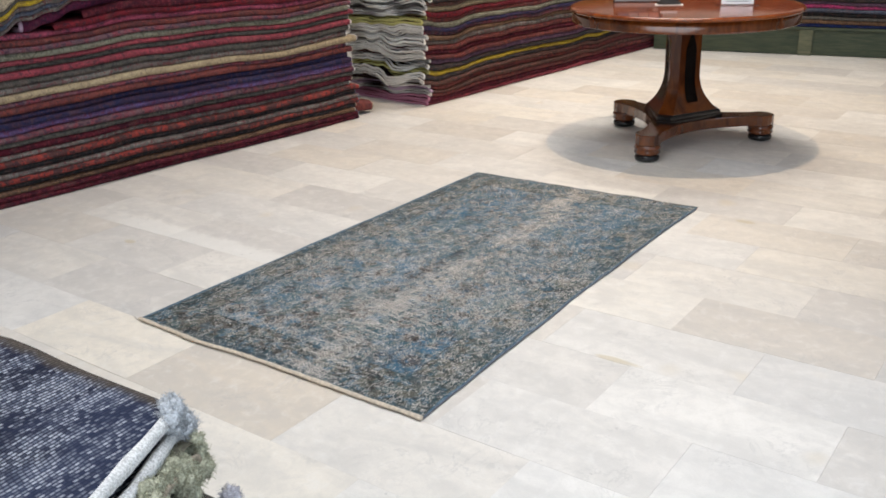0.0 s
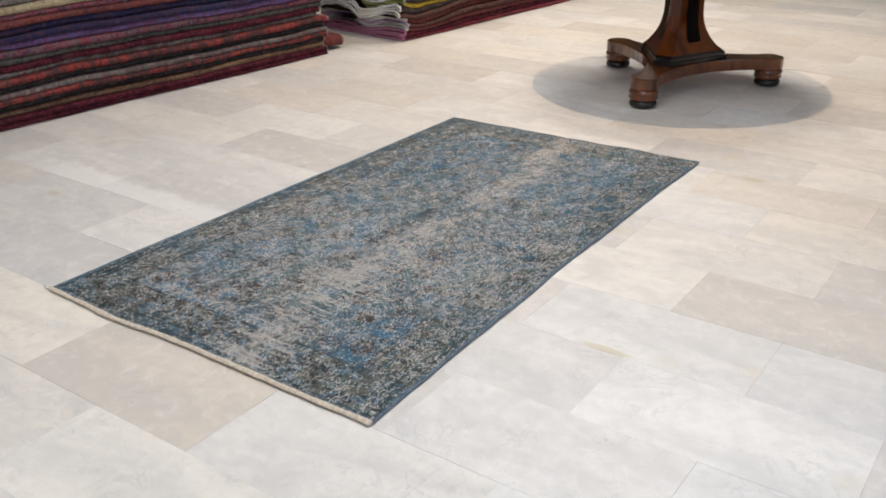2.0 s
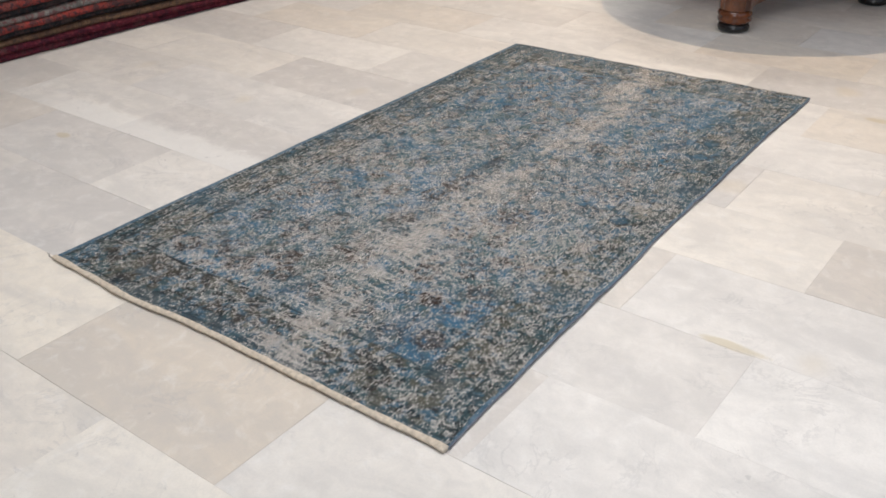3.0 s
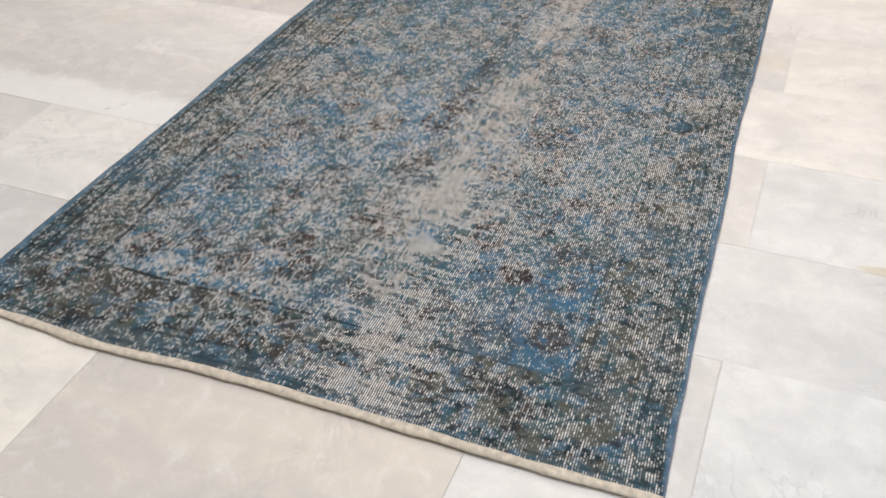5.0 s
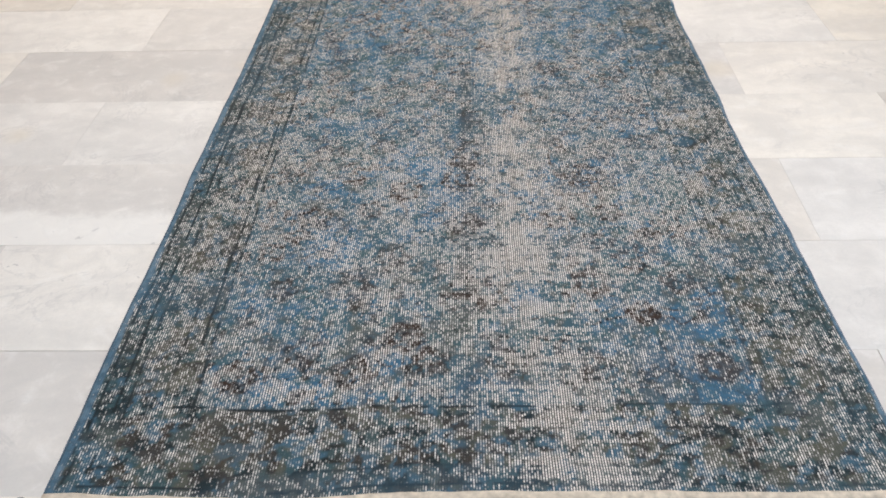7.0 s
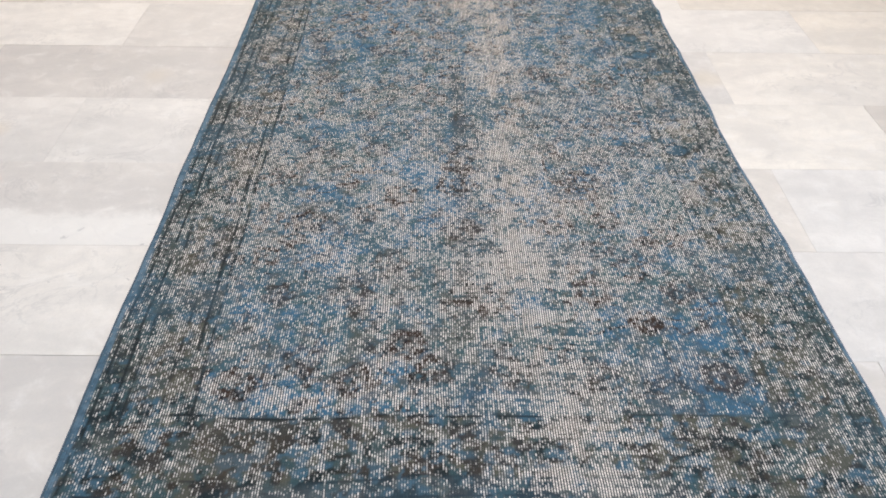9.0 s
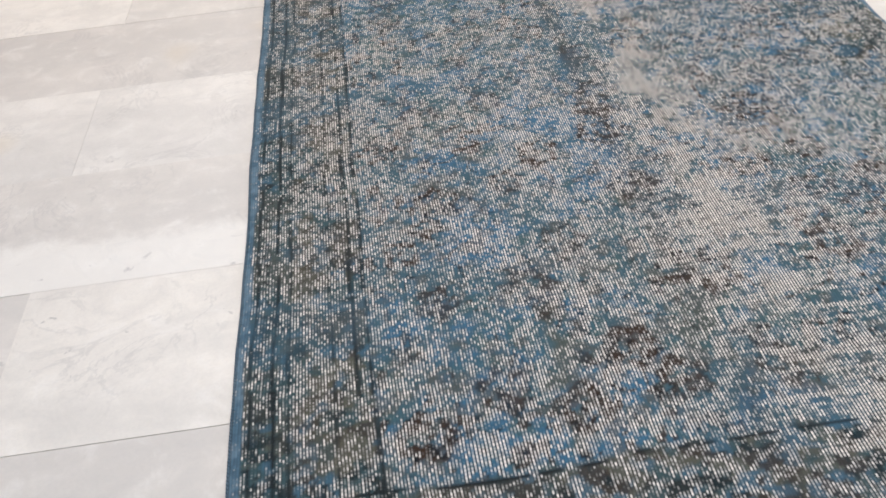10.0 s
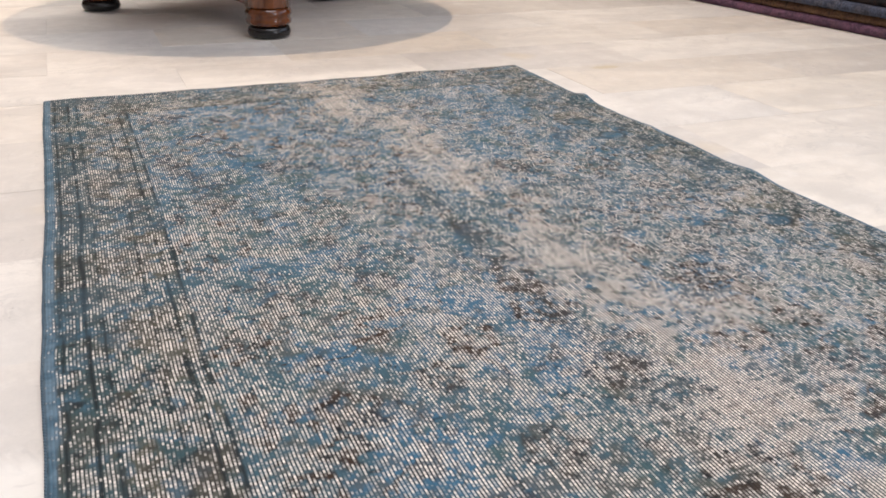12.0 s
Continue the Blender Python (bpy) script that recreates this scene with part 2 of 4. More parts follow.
# ---- builders ----
def link_mesh(name, bm, material, parent=None, label="", smooth=True):
    me = bpy.data.meshes.new(name)
    bm.normal_update()
    bm.to_mesh(me)
    bm.free()
    if smooth:
        for p in me.polygons:
            p.use_smooth = True
    for m in material if isinstance(material, (list, tuple)) else [material]:
        me.materials.append(m)
    ob = new(name, me)
    if parent is not None:
        ob.parent = parent
    if label:
        tagged(ob, label)
    return ob


def part(name, bm, material, parent, label="", smooth=True):
    return link_mesh(name, bm, material, parent, label, smooth)


def empty(name, m):
    ob = new(name)
    ob.matrix_world = m
    return ob


def box(bm, x0, x1, y0, y1, z0, z1, bevel=0.0):
    vs = [bm.verts.new((x, y, z)) for z in (z0, z1) for y in (y0, y1) for x in (x0, x1)]
    quads = ((0, 2, 3, 1), (4, 5, 7, 6), (0, 1, 5, 4), (1, 3, 7, 5), (3, 2, 6, 7), (2, 0, 4, 6))
    faces = [bm.faces.new([vs[i] for i in q]) for q in quads]
    if bevel:
        es = {e for f in faces for e in f.edges}
        bmesh.ops.bevel(bm, geom=list(es), offset=bevel, segments=2, profile=0.5, affect="EDGES")
    return bm


def new_box(*args, **kw):
    return box(bmesh.new(), *args, **kw)


def lathe(profile, steps=48, bm=None):
    bm = bm or bmesh.new()
    rings = []
    for r, z in profile:
        rings.append([bm.verts.new((r * math.cos(2 * math.pi * i / steps), r * math.sin(2 * math.pi * i / steps), z)) for i in range(steps)] if r > 1e-6 else [bm.verts.new((0, 0, z))])
    for a, b in zip(rings, rings[1:]):
        for i in range(steps):
            j = (i + 1) % steps
            f = [a[i % len(a)], a[j % len(a)], b[j % len(b)], b[i % len(b)]]
            f = list(dict.fromkeys(f))
            if len(f) > 2:
                bm.faces.new(f)
    return bm


def grid_faces(bm, rows, closed=False):
    for a, b in zip(rows, rows[1:]):
        n = len(a)
        for i in range(n if closed else n - 1):
            j = (i + 1) % n
            bm.faces.new((a[i], a[j], b[j], b[i]))


# ---- the room ----
def structure(name, bm, material, label):
    ob = link_mesh(name, bm, material, smooth=False)
    return tagged(ob, label, kind="structure")


(RX0, RX1), (RY0, RY1) = ROOM_X, ROOM_Y
floor = structure("floor", new_box(RX0, RX1, RY0, RY1, -0.12, -0.004), GROUT, "pale polished marble tile floor laid in running bond")
structure("ceiling", new_box(RX0 - 0.2, RX1 + 0.2, RY0 - 0.2, RY1 + 0.2, ROOM_Z, ROOM_Z + 0.2), CEILING, "plain white painted ceiling")
structure("wall_west", new_box(RX0 - 0.2, RX0, RY0, RY1, -0.12, ROOM_Z), WALL, "plain white plaster wall behind the stacks")
structure("wall_north", new_box(RX0 - 0.2, RX1 + 0.2, RY1, RY1 + 0.2, -0.12, ROOM_Z), WALL, "plain white plaster wall behind the stacks")
bm = bmesh.new()
box(bm, RX0 - 0.2, 1.8, RY0 - 0.2, RY0, -0.12, ROOM_Z)
box(bm, 4.2, RX1 + 0.2, RY0 - 0.2, RY0, -0.12, ROOM_Z)
box(bm, 1.8, 4.2, RY0 - 0.2, RY0, 2.6, ROOM_Z)
structure("wall_south", bm, WALL, "plain white plaster wall with a wide doorway")
bm = bmesh.new()
box(bm, RX1, RX1 + 0.2, RY0, -2.2, -0.12, ROOM_Z)
box(bm, RX1, RX1 + 0.2, 3.4, RY1, -0.12, ROOM_Z)
box(bm, RX1, RX1 + 0.2, -2.2, 3.4, -0.12, 0.5)
box(bm, RX1, RX1 + 0.2, -2.2, 3.4, 3.0, ROOM_Z)
structure("wall_east", bm, WALL, "plain white plaster wall with a wide shop window")


# ---- the blue rug on the floor ----
def edge_wave(t, seed, size):
    return size * (noise.noise((t * 3.1, seed, 0.3)) + 0.45 * noise.noise((t * 9.0, seed, 4.3)))


RUG_W, RUG_L = 1.18, 2.03


def lattice_noise(x, y, seed):
    """Smooth noise from 0 to 1 on a lattice of unit cells."""
    table = np.random.RandomState(seed).rand(64, 64)
    ix, iy = np.floor(x).astype(int), np.floor(y).astype(int)
    fx, fy = x - ix, y - iy
    fx, fy = fx * fx * (3 - 2 * fx), fy * fy * (3 - 2 * fy)
    a, b = table[ix % 64, iy % 64], table[(ix + 1) % 64, iy % 64]
    c, d = table[ix % 64, (iy + 1) % 64], table[(ix + 1) % 64, (iy + 1) % 64]
    return (a * (1 - fx) + b * fx) * (1 - fy) + (c * (1 - fx) + d * fx) * fy


def layers(x, y, scale, octaves, seed):
    total, size, weight = 0.0, 1.0, 0.0
    for k in range(octaves):
        total = total + size * lattice_noise(x * scale * 2 ** k + 7.3 * k, y * scale * 2 ** k + 3.1 * k, seed + k)
        weight, size = weight + size, size * 0.55
    return 0.5 + (total / weight - 0.5) * 1.35


def ease(a, low, high):
    t = np.clip((a - low) / (high - low), 0.0, 1.0)
    return t * t * (3 - 2 * t)


def blend(a, b, f):
    return a + (np.asarray(b) - a) * np.clip(f, 0, 1)[..., None]


# flowers of the near half of the field, then patches of stronger blue with their reach
FLOWERS = ((0.219, 0.227), (0.398, 0.233), (0.519, 0.251), (0.641, 0.251), (0.774, 0.238), (0.961, 0.237), (0.250, 0.434), (0.443, 0.521), (0.796, 0.445),
           (0.945, 0.451), (0.480, 0.310), (0.870, 0.363), (0.574, 0.625), (0.450, 0.744), (0.573, 0.861), (0.251, 1.288), (0.785, 1.286), (0.211, 1.494))
BLUE_PATCHES = ((0.283, 1.53, 0.10), (0.263, 0.98, 0.07), (0.92, 0.30, 0.085), (0.97, 0.20, 0.06), (0.238, 0.36, 0.07), (0.62, 0.20, 0.05), (0.95, 0.93, 0.06),
                (1.02, 1.52, 0.09), (0.40, 1.72, 0.10), (0.88, 1.62, 0.08), (0.26, 0.60, 0.05))
DISCS = ((1.055, 0.917), (1.070, 1.39), (1.060, 1.50))


def rug_dye(u, v):
    """The pile's colour over the rug, and how bare it is worn: borders, flowers, stems, a pale lane and a fold down the length."""
    def n(scale, octaves, seed, su=1.0, sv=1.0):
        return layers(u * su, v * sv, scale, octaves, seed)

    rand = random.Random(12)
    mid, fine, grain = n(15, 3, 3), n(45, 3, 21), n(95, 2, 31)
    hue = n(4.5, 4, 41)
    wob = (n(8, 2, 51) - 0.5) * 0.006
    left, right = u + wob, RUG_W - u + wob
    side, near, far = np.minimum(left, right), v + wob, RUG_L - v + wob
    end = np.minimum(near, far)
    edge = np.minimum(side, end)
    in_field = ease(edge, 0.160, 0.170)

    col = blend(np.zeros(u.shape + (3,)) + (0.050, 0.100, 0.128), (0.046, 0.126, 0.205), ease(0.3 * hue + 0.4 * mid + 0.3 * fine, 0.42, 0.58))
    col = blend(col, (0.050, 0.098, 0.102), ease(0.5 * n(6, 3, 61) + 0.5 * n(50, 2, 66), 0.48, 0.66) * 0.7)
    col = blend(col, (0.096, 0.078, 0.052), ease(0.4 * n(7, 3, 71) + 0.6 * n(55, 2, 76), 0.49, 0.66) * (0.52 - 0.30 * ease(v, 0.7, 1.3)))
    bare = 0.455 + 0.10 * (n(7, 3, 81) - 0.5) + 0.20 * (n(26, 2, 91) - 0.5) + 0.30 * (n(75, 2, 96) - 0.5)
    col = blend(col, (0.044, 0.124, 0.205), 0.60 * ease(v, 0.9, 1.4) * ease(fine, 0.30, 0.6))
    for x, y, reach in BLUE_PATCHES:
        f = np.exp(-((u - x) ** 2 + ((v - y) * 0.9) ** 2) / (1.25 * reach) ** 2) * ease(0.3 * mid + 0.7 * fine, 0.30, 0.62)
        col = blend(col, (0.050, 0.132, 0.222), 0.42 * f)
        bare = bare - 0.04 * f

    # stems and leaves of the field
    bend_u, bend_v = u + 0.03 * (n(9, 2, 101) - 0.5), v + 0.03 * (n(9, 2, 111) - 0.5)
    dark = np.zeros(u.shape)
    vine = layers(bend_u, bend_v, 7.5, 2, 121)
    dark = np.maximum(dark, 0.75 * ease(np.abs(vine - 0.5), 0.030, 0.006) * ease(fine, 0.40, 0.56))
    curl = layers(bend_u, bend_v, 19.0, 2, 131)
    dark = np.maximum(dark, 0.60 * ease(np.abs(curl - 0.52), 0.040, 0.010) * ease(mid, 0.48, 0.60))
    dark = np.maximum(dark, 0.70 * ease(n(58, 2, 141), 0.58, 0.68) * ease(n(14, 2, 146), 0.36, 0.60))
    brown, petal = np.zeros(u.shape), np.zeros(u.shape)
    # rosettes with petals
    spots = list(FLOWERS)
    for j in range(13):
        for i in range(7):
            x = 0.235 + 0.118 * i + rand.uniform(-0.022, 0.022) + (0.04 if j % 2 else -0.02)
            y = 0.30 + 0.122 * j + rand.uniform(-0.025, 0.025)
            if rand.random() < 0.72 and all((x - a) ** 2 + (y - b) ** 2 > 0.0075 for a, b in spots):
                spots.append((x, y))
    for x, y in spots:
        big, turn, petals = rand.uniform(0.019, 0.028), rand.uniform(0, 6), rand.choice((4, 5, 6))
        du, dv = u - x + 0.4 * (bend_u - u), (v - y + 0.4 * (bend_v - v)) * 0.9
        r, a = np.hypot(du, dv), np.arctan2(dv, du)
        rim = big * (1 + 0.20 * np.cos(petals * a + turn))
        f = np.maximum(np.exp(-((r - rim) / 0.0088) ** 2), 0.95 * np.exp(-(r / 0.0085) ** 2)) * ease(0.4 * fine + 0.6 * grain, 0.24, 0.44)
        f = f * (0.96 if (x, y) in FLOWERS else 0.7 if y < 1.0 else 0.5)
        dark, brown = np.maximum(dark, f), np.maximum(brown, (1.0 if (x, y) in FLOWERS else 0.45) * np.exp(-(r / (big * 1.5)) ** 4))
        petal = np.maximum(petal, f)
    dark = ease(dark, 0.15, 0.60) * in_field * (0.65 + 0.35 * ease(n(5, 2, 151), 0.35, 0.6))
    col = blend(col, (0.085, 0.062, 0.046), 0.70 * brown * in_field * ease(fine, 0.40, 0.6))
    col = blend(col, blend(np.zeros(u.shape + (3,)) + (0.008, 0.009, 0.011), (0.036, 0.020, 0.012), ease(grain, 0.30, 0.60)), 0.97 * dark)
    bare = bare + 0.07 * dark - 0.10 * petal

    # borders
    heavy = ease(near, 0.30, 0.10) * ease(near, 0.0, 0.01) * (1 - 0.35 * ease(u, 0.25, 0.9))
    border = blend(np.zeros(u.shape + (3,)) + (0.038, 0.072, 0.080), (0.088, 0.084, 0.060), ease(0.4 * mid + 0.6 * fine, 0.42, 0.58))
    border = blend(border, (0.054, 0.118, 0.175), ease(0.4 * n(17, 3, 161) + 0.6 * n(48, 2, 166), 0.52, 0.64) * 0.85)
    clump = ease(0.35 * n(24, 2, 171) + 0.65 * n(66, 2, 176, 1.0, 1.2), 0.53, 0.61)
    border = blend(border, blend(np.zeros(u.shape + (3,)) + (0.008, 0.011, 0.011), (0.036, 0.025, 0.016), ease(fine, 0.4, 0.6)), clump * (0.70 + 0.28 * heavy))
    border = blend(border, (0.084, 0.068, 0.044), 0.45 * ease(n(9, 3, 251), 0.46, 0.62) * ease(u, 0.6, 0.2))
    in_border = ease(edge, 0.170, 0.158)
    col = blend(col, border, in_border * 0.92)
    bare = bare - in_border * (0.015 * heavy + 0.05 * heavy * clump)
    guard = ease(side, 0.012, 0.016) * ease(side, 0.070, 0.062)
    col = blend(col, (0.045, 0.082, 0.095), 0.4 * guard * ease(fine, 0.3, 0.6))
    bare = bare - 0.08 * guard * ease(u, 0.9, 0.5)
    bead = ease(np.sin(v * 2 * math.pi / 0.021 + 6 * mid), 0.2, 0.8) * ease(np.abs(side - 0.029), 0.008, 0.003)
    col = blend(col, (0.014, 0.017, 0.019), 0.85 * bead * ease(fine, 0.35, 0.5))
    def line(d, at, half, weight, keep=0.44):
        nonlocal col, bare
        f = weight * ease(np.abs(d - at), half * 1.25, half * 0.5) * ease(n(38, 2, int(at * 1000)), keep - 0.10, keep + 0.06) * (1 - 0.45 * ease(u, 0.5, 0.9))
        col, bare = blend(col, (0.012, 0.015, 0.017), f), bare - 0.34 * f

    for at, half, weight, keep in ((0.019, 0.0022, 0.9, 0.32), (0.046, 0.0025, 1.0, 0.26), (0.064, 0.0023, 0.75, 0.38), (0.118, 0.0022, 0.7, 0.44), (0.146, 0.0024, 0.9, 0.36), (0.163, 0.0024, 0.9, 0.36)):
        line(np.where(end > at, side, 1.0), at, half, weight, keep)
    for at, half, weight, keep in ((0.014, 0.0026, 0.9, 0.40), (0.046, 0.0022, 0.6, 0.50), (0.160, 0.0024, 1.0, 0.36)):
        line(np.where(side > min(at, 0.12), near, 1.0), at, half, weight, keep)
        line(np.where(side > min(at, 0.12), far, 1.0), at, half, 0.55 * weight, keep)
    line(np.where((u > 0.74) & (side > 0.10), near, 1.0), 0.114, 0.0024, 0.85, 0.42)
    for x, y in DISCS:
        r = np.hypot(u - x, (v - y) * 1.15)
        col = blend(col, (0.050, 0.125, 0.190), 0.6 * ease(r, 0.027, 0.022) * ease(fine, 0.3, 0.5))
        col = blend(col, (0.016, 0.030, 0.040), 0.75 * np.exp(-((r - 0.027) / 0.004) ** 2))
        bare = bare - 0.17 * ease(r, 0.033, 0.024)
    # wear: a pale lane beside the fold, rubbed rows across it
    centre = 0.695 + 0.030 * (layers(v * 0, v, 2.6, 2, 181) - 0.5) * 2 + 0.02 * ease(v, 0.30, 0.05) - 0.035 * ease(v, 1.5, 2.0)
    away = np.abs(u - centre + 0.05 * (n(9, 2, 191) - 0.5))
    lane = ease(away, 0.105, 0.010) * ease(0.45 * n(8, 3, 201, 1.0, 0.7) + 0.55 * n(32, 2, 206), 0.38, 0.58)
    streak = ease(n(1.0, 2, 211, 120.0, 5.0), 0.40, 0.68)
    col = blend(col, (0.168, 0.142, 0.108), lane * 0.55 * (0.6 + 0.4 * streak))
    bare = bare + lane * (0.15 + 0.16 * streak)
    rows = ease(n(1.0, 2, 221, 9.0, 190.0), 0.66, 0.78) * ease(away, 0.16, 0.04) * ease(v, 0.85, 0.45)
    bare = bare + 0.35 * rows
    fold = ease(np.abs(u - 0.577), 0.026, 0.004) * ease(n(5, 2, 231), 0.25, 0.6)
    col = blend(col, (0.046, 0.040, 0.034), 0.45 * fold)
    bare = bare - 0.07 * fold
    band = n(1.0, 3, 241, 2.0, 11.0)
    col = blend(col, (0.060, 0.118, 0.165), 0.30 * ease(band, 0.55, 0.75))
    bare = bare - 0.10 * (band - 0.5) + 0.05 * ease(v, 0.3, 0.7) * ease(v, 1.3, 0.8)
    # plain woven selvedge
    plain = np.maximum(ease(left, 0.0125, 0.0095), ease(right, 0.0065, 0.0045))
    col = blend(col, blend(np.zeros(u.shape + (3,)) + (0.070, 0.125, 0.175), (0.120, 0.185, 0.245), ease(fine, 0.35, 0.65)), plain)
    bare = np.where(plain > 0.5, 0.10 + 0.25 * grain, bare)
    return np.dstack([col, np.clip(bare, 0.0, 1.0)])


def worn_rug():
    corner = {"a": Vector((0.003, 0.0)), "b": Vector((1.177, 0.0)), "c": Vector((1.133, 2.066)), "d": Vector((0.004, 2.026))}
    NU, NV, THICK = 348, 540, 0.0065

    def spot(s, t):
        """The plan of the rug, with its kinked sides."""
        p = corner["a"].lerp(corner["b"], s).lerp(corner["d"].lerp(corner["c"], s), t)
        left, right = (1 - s) ** 3, s ** 3
        p.x += left * edge_wave(t * 2.0, 1.7, 0.004) + right * (edge_wave(t * 2.4, 8.2, 0.006) - 0.013 * math.sin(math.pi * t))
        p.y += (1 - t) ** 8 * (edge_wave(s * 1.6, 3.1, 0.004) - 0.013 * math.exp(-((s - 0.23) / 0.15) ** 2) + 0.008 * s) + t ** 8 * edge_wave(s * 1.6, 5.5, 0.010)
        return p

    def lift(s, t):
        rim = max(0.0, s - 0.93) / 0.07
        ripple = max(0.0, noise.noise((t * 7.0, 2.2, 0.0))) * 0.005
        ripple = rim * max([ripple] + [h * math.exp(-((t - c) / w) ** 2) for c, h, w in ((0.82, 0.009, 0.016), (0.545, 0.006, 0.02), (0.285, 0.005, 0.02), (0.69, 0.004, 0.02))])
        far = max(0.0, t - 0.96) / 0.04 * max(0.0, noise.noise((s * 6.0, 7.0, 0.0))) * 0.008
        return THICK + ripple + far + 0.0008 * noise.noise((s * 9, t * 16, 1.0))

    rug = empty("area_rug", pose(0, 0, 0))
    wide = NU + 1
    top = []
    for j in range(NV + 1):
        for i in range(wide):
            p = spot(i / NU, j / NV)
            top.append((p.x, p.y, lift(i / NU, j / NV)))
    rim = list(range(wide)) + [j * wide + NU for j in range(1, NV + 1)] + [NV * wide + i for i in range(NU - 1, -1, -1)] + [j * wide for j in range(NV - 1, 0, -1)]
    low = [(top[k][0], top[k][1], max(0.0005, top[k][2] - THICK)) for k in rim]
    faces = [(j * wide + i, j * wide + i + 1, (j + 1) * wide + i + 1, (j + 1) * wide + i) for j in range(NV) for i in range(NU)]
    base = len(top)
    for k in range(len(rim)):
        m = (k + 1) % len(rim)
        faces.append((rim[m], rim[k], base + k, base + m))
    me = bpy.data.meshes.new("woven_field")
    me.from_pydata(top + low, [], faces)
    i, j = np.meshgrid(np.arange(wide), np.arange(NV + 1))
    flat = np.stack([i.ravel() / NU * RUG_W, j.ravel() / NV * RUG_L], axis=1)
    flat = np.concatenate([flat, flat[rim]])
    corners = np.empty(len(me.loops), dtype=np.int32)
    me.loops.foreach_get("vertex_index", corners)
    me.uv_layers.new(name="UVMap").data.foreach_set("uv", flat[corners].astype(np.float32).ravel())
    dye = rug_dye(flat[:base, 0].reshape(NV + 1, wide), flat[:base, 1].reshape(NV + 1, wide)).reshape(-1, 4)
    dye = np.concatenate([dye, dye[rim]])
    me.color_attributes.new("dye", "FLOAT_COLOR", "POINT").data.foreach_set("color", dye.astype(np.float32).ravel())
    me.polygons.foreach_set("use_smooth", np.ones(len(me.polygons), dtype=bool))
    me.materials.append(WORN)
    me.update()
    field = new("woven_field", me)
    field.parent = rug
    tagged(field, "faded blue and grey pile worn down to pale warps")

    def cord(points, radius, name, material, label):
        bm = bmesh.new()
        rings = []
        for k, q in enumerate(points):
            d = (points[min(k + 1, len(points) - 1)] - points[max(k - 1, 0)]).normalized()
            n = Vector((-d.y, d.x, 0))
            r = radius * (1 + 0.30 * noise.noise(q * 14) + 0.15 * noise.noise(q * 60))
            rings.append([bm.verts.new(q + n * (r * math.cos(a)) + Vector((0, 0, 1)) * (r * 0.62 * math.sin(a))) for a in [2 * math.pi * i / 10 for i in range(10)]])
        grid_faces(bm, rings, True)
        bm.faces.new(rings[0]), bm.faces.new(rings[-1])
        bmesh.ops.recalc_face_normals(bm, faces=bm.faces)
        part(name, bm, material, rug, label)

    def line_at(fn, n, z):
        out = []
        for k in range(n + 1):
            s, t = fn(k / n)
            p = spot(s, t)
            out.append(Vector((p.x, p.y, max(z, lift(s, t) - 0.002))))
        return out

    shift = Vector((0, -0.006, 0))
    cord([q + shift for q in line_at(lambda k: (k, 0), 90, 0.006)], 0.0082, "end_binding", CREAM_EDGE, "frayed cream cotton end binding")
    cord(line_at(lambda k: (0, k), 140, 0.004), 0.0028, "side_cord", BLUE_EDGE, "blue wool side cord")
    cord(line_at(lambda k: (1, k), 140, 0.004), 0.0024, "side_cord", wool_edge_material("faded_wool_cord", (0.20, 0.215, 0.26)), "faded grey-blue wool side cord")
    # loose thread at a corner
    pts = [Vector((-0.002 - 0.03 * k / 8, -0.008 - 0.004 * math.sin(k * 0.7), 0.003)) for k in range(9)]
    cord(pts, 0.0009, "loose_thread", wool_edge_material("dark_thread", (0.10, 0.09, 0.10)), "loose dark thread")
    return tagged(rug, "worn blue overdyed rug with floral field, flat on marble floor", "rug")


worn_rug()

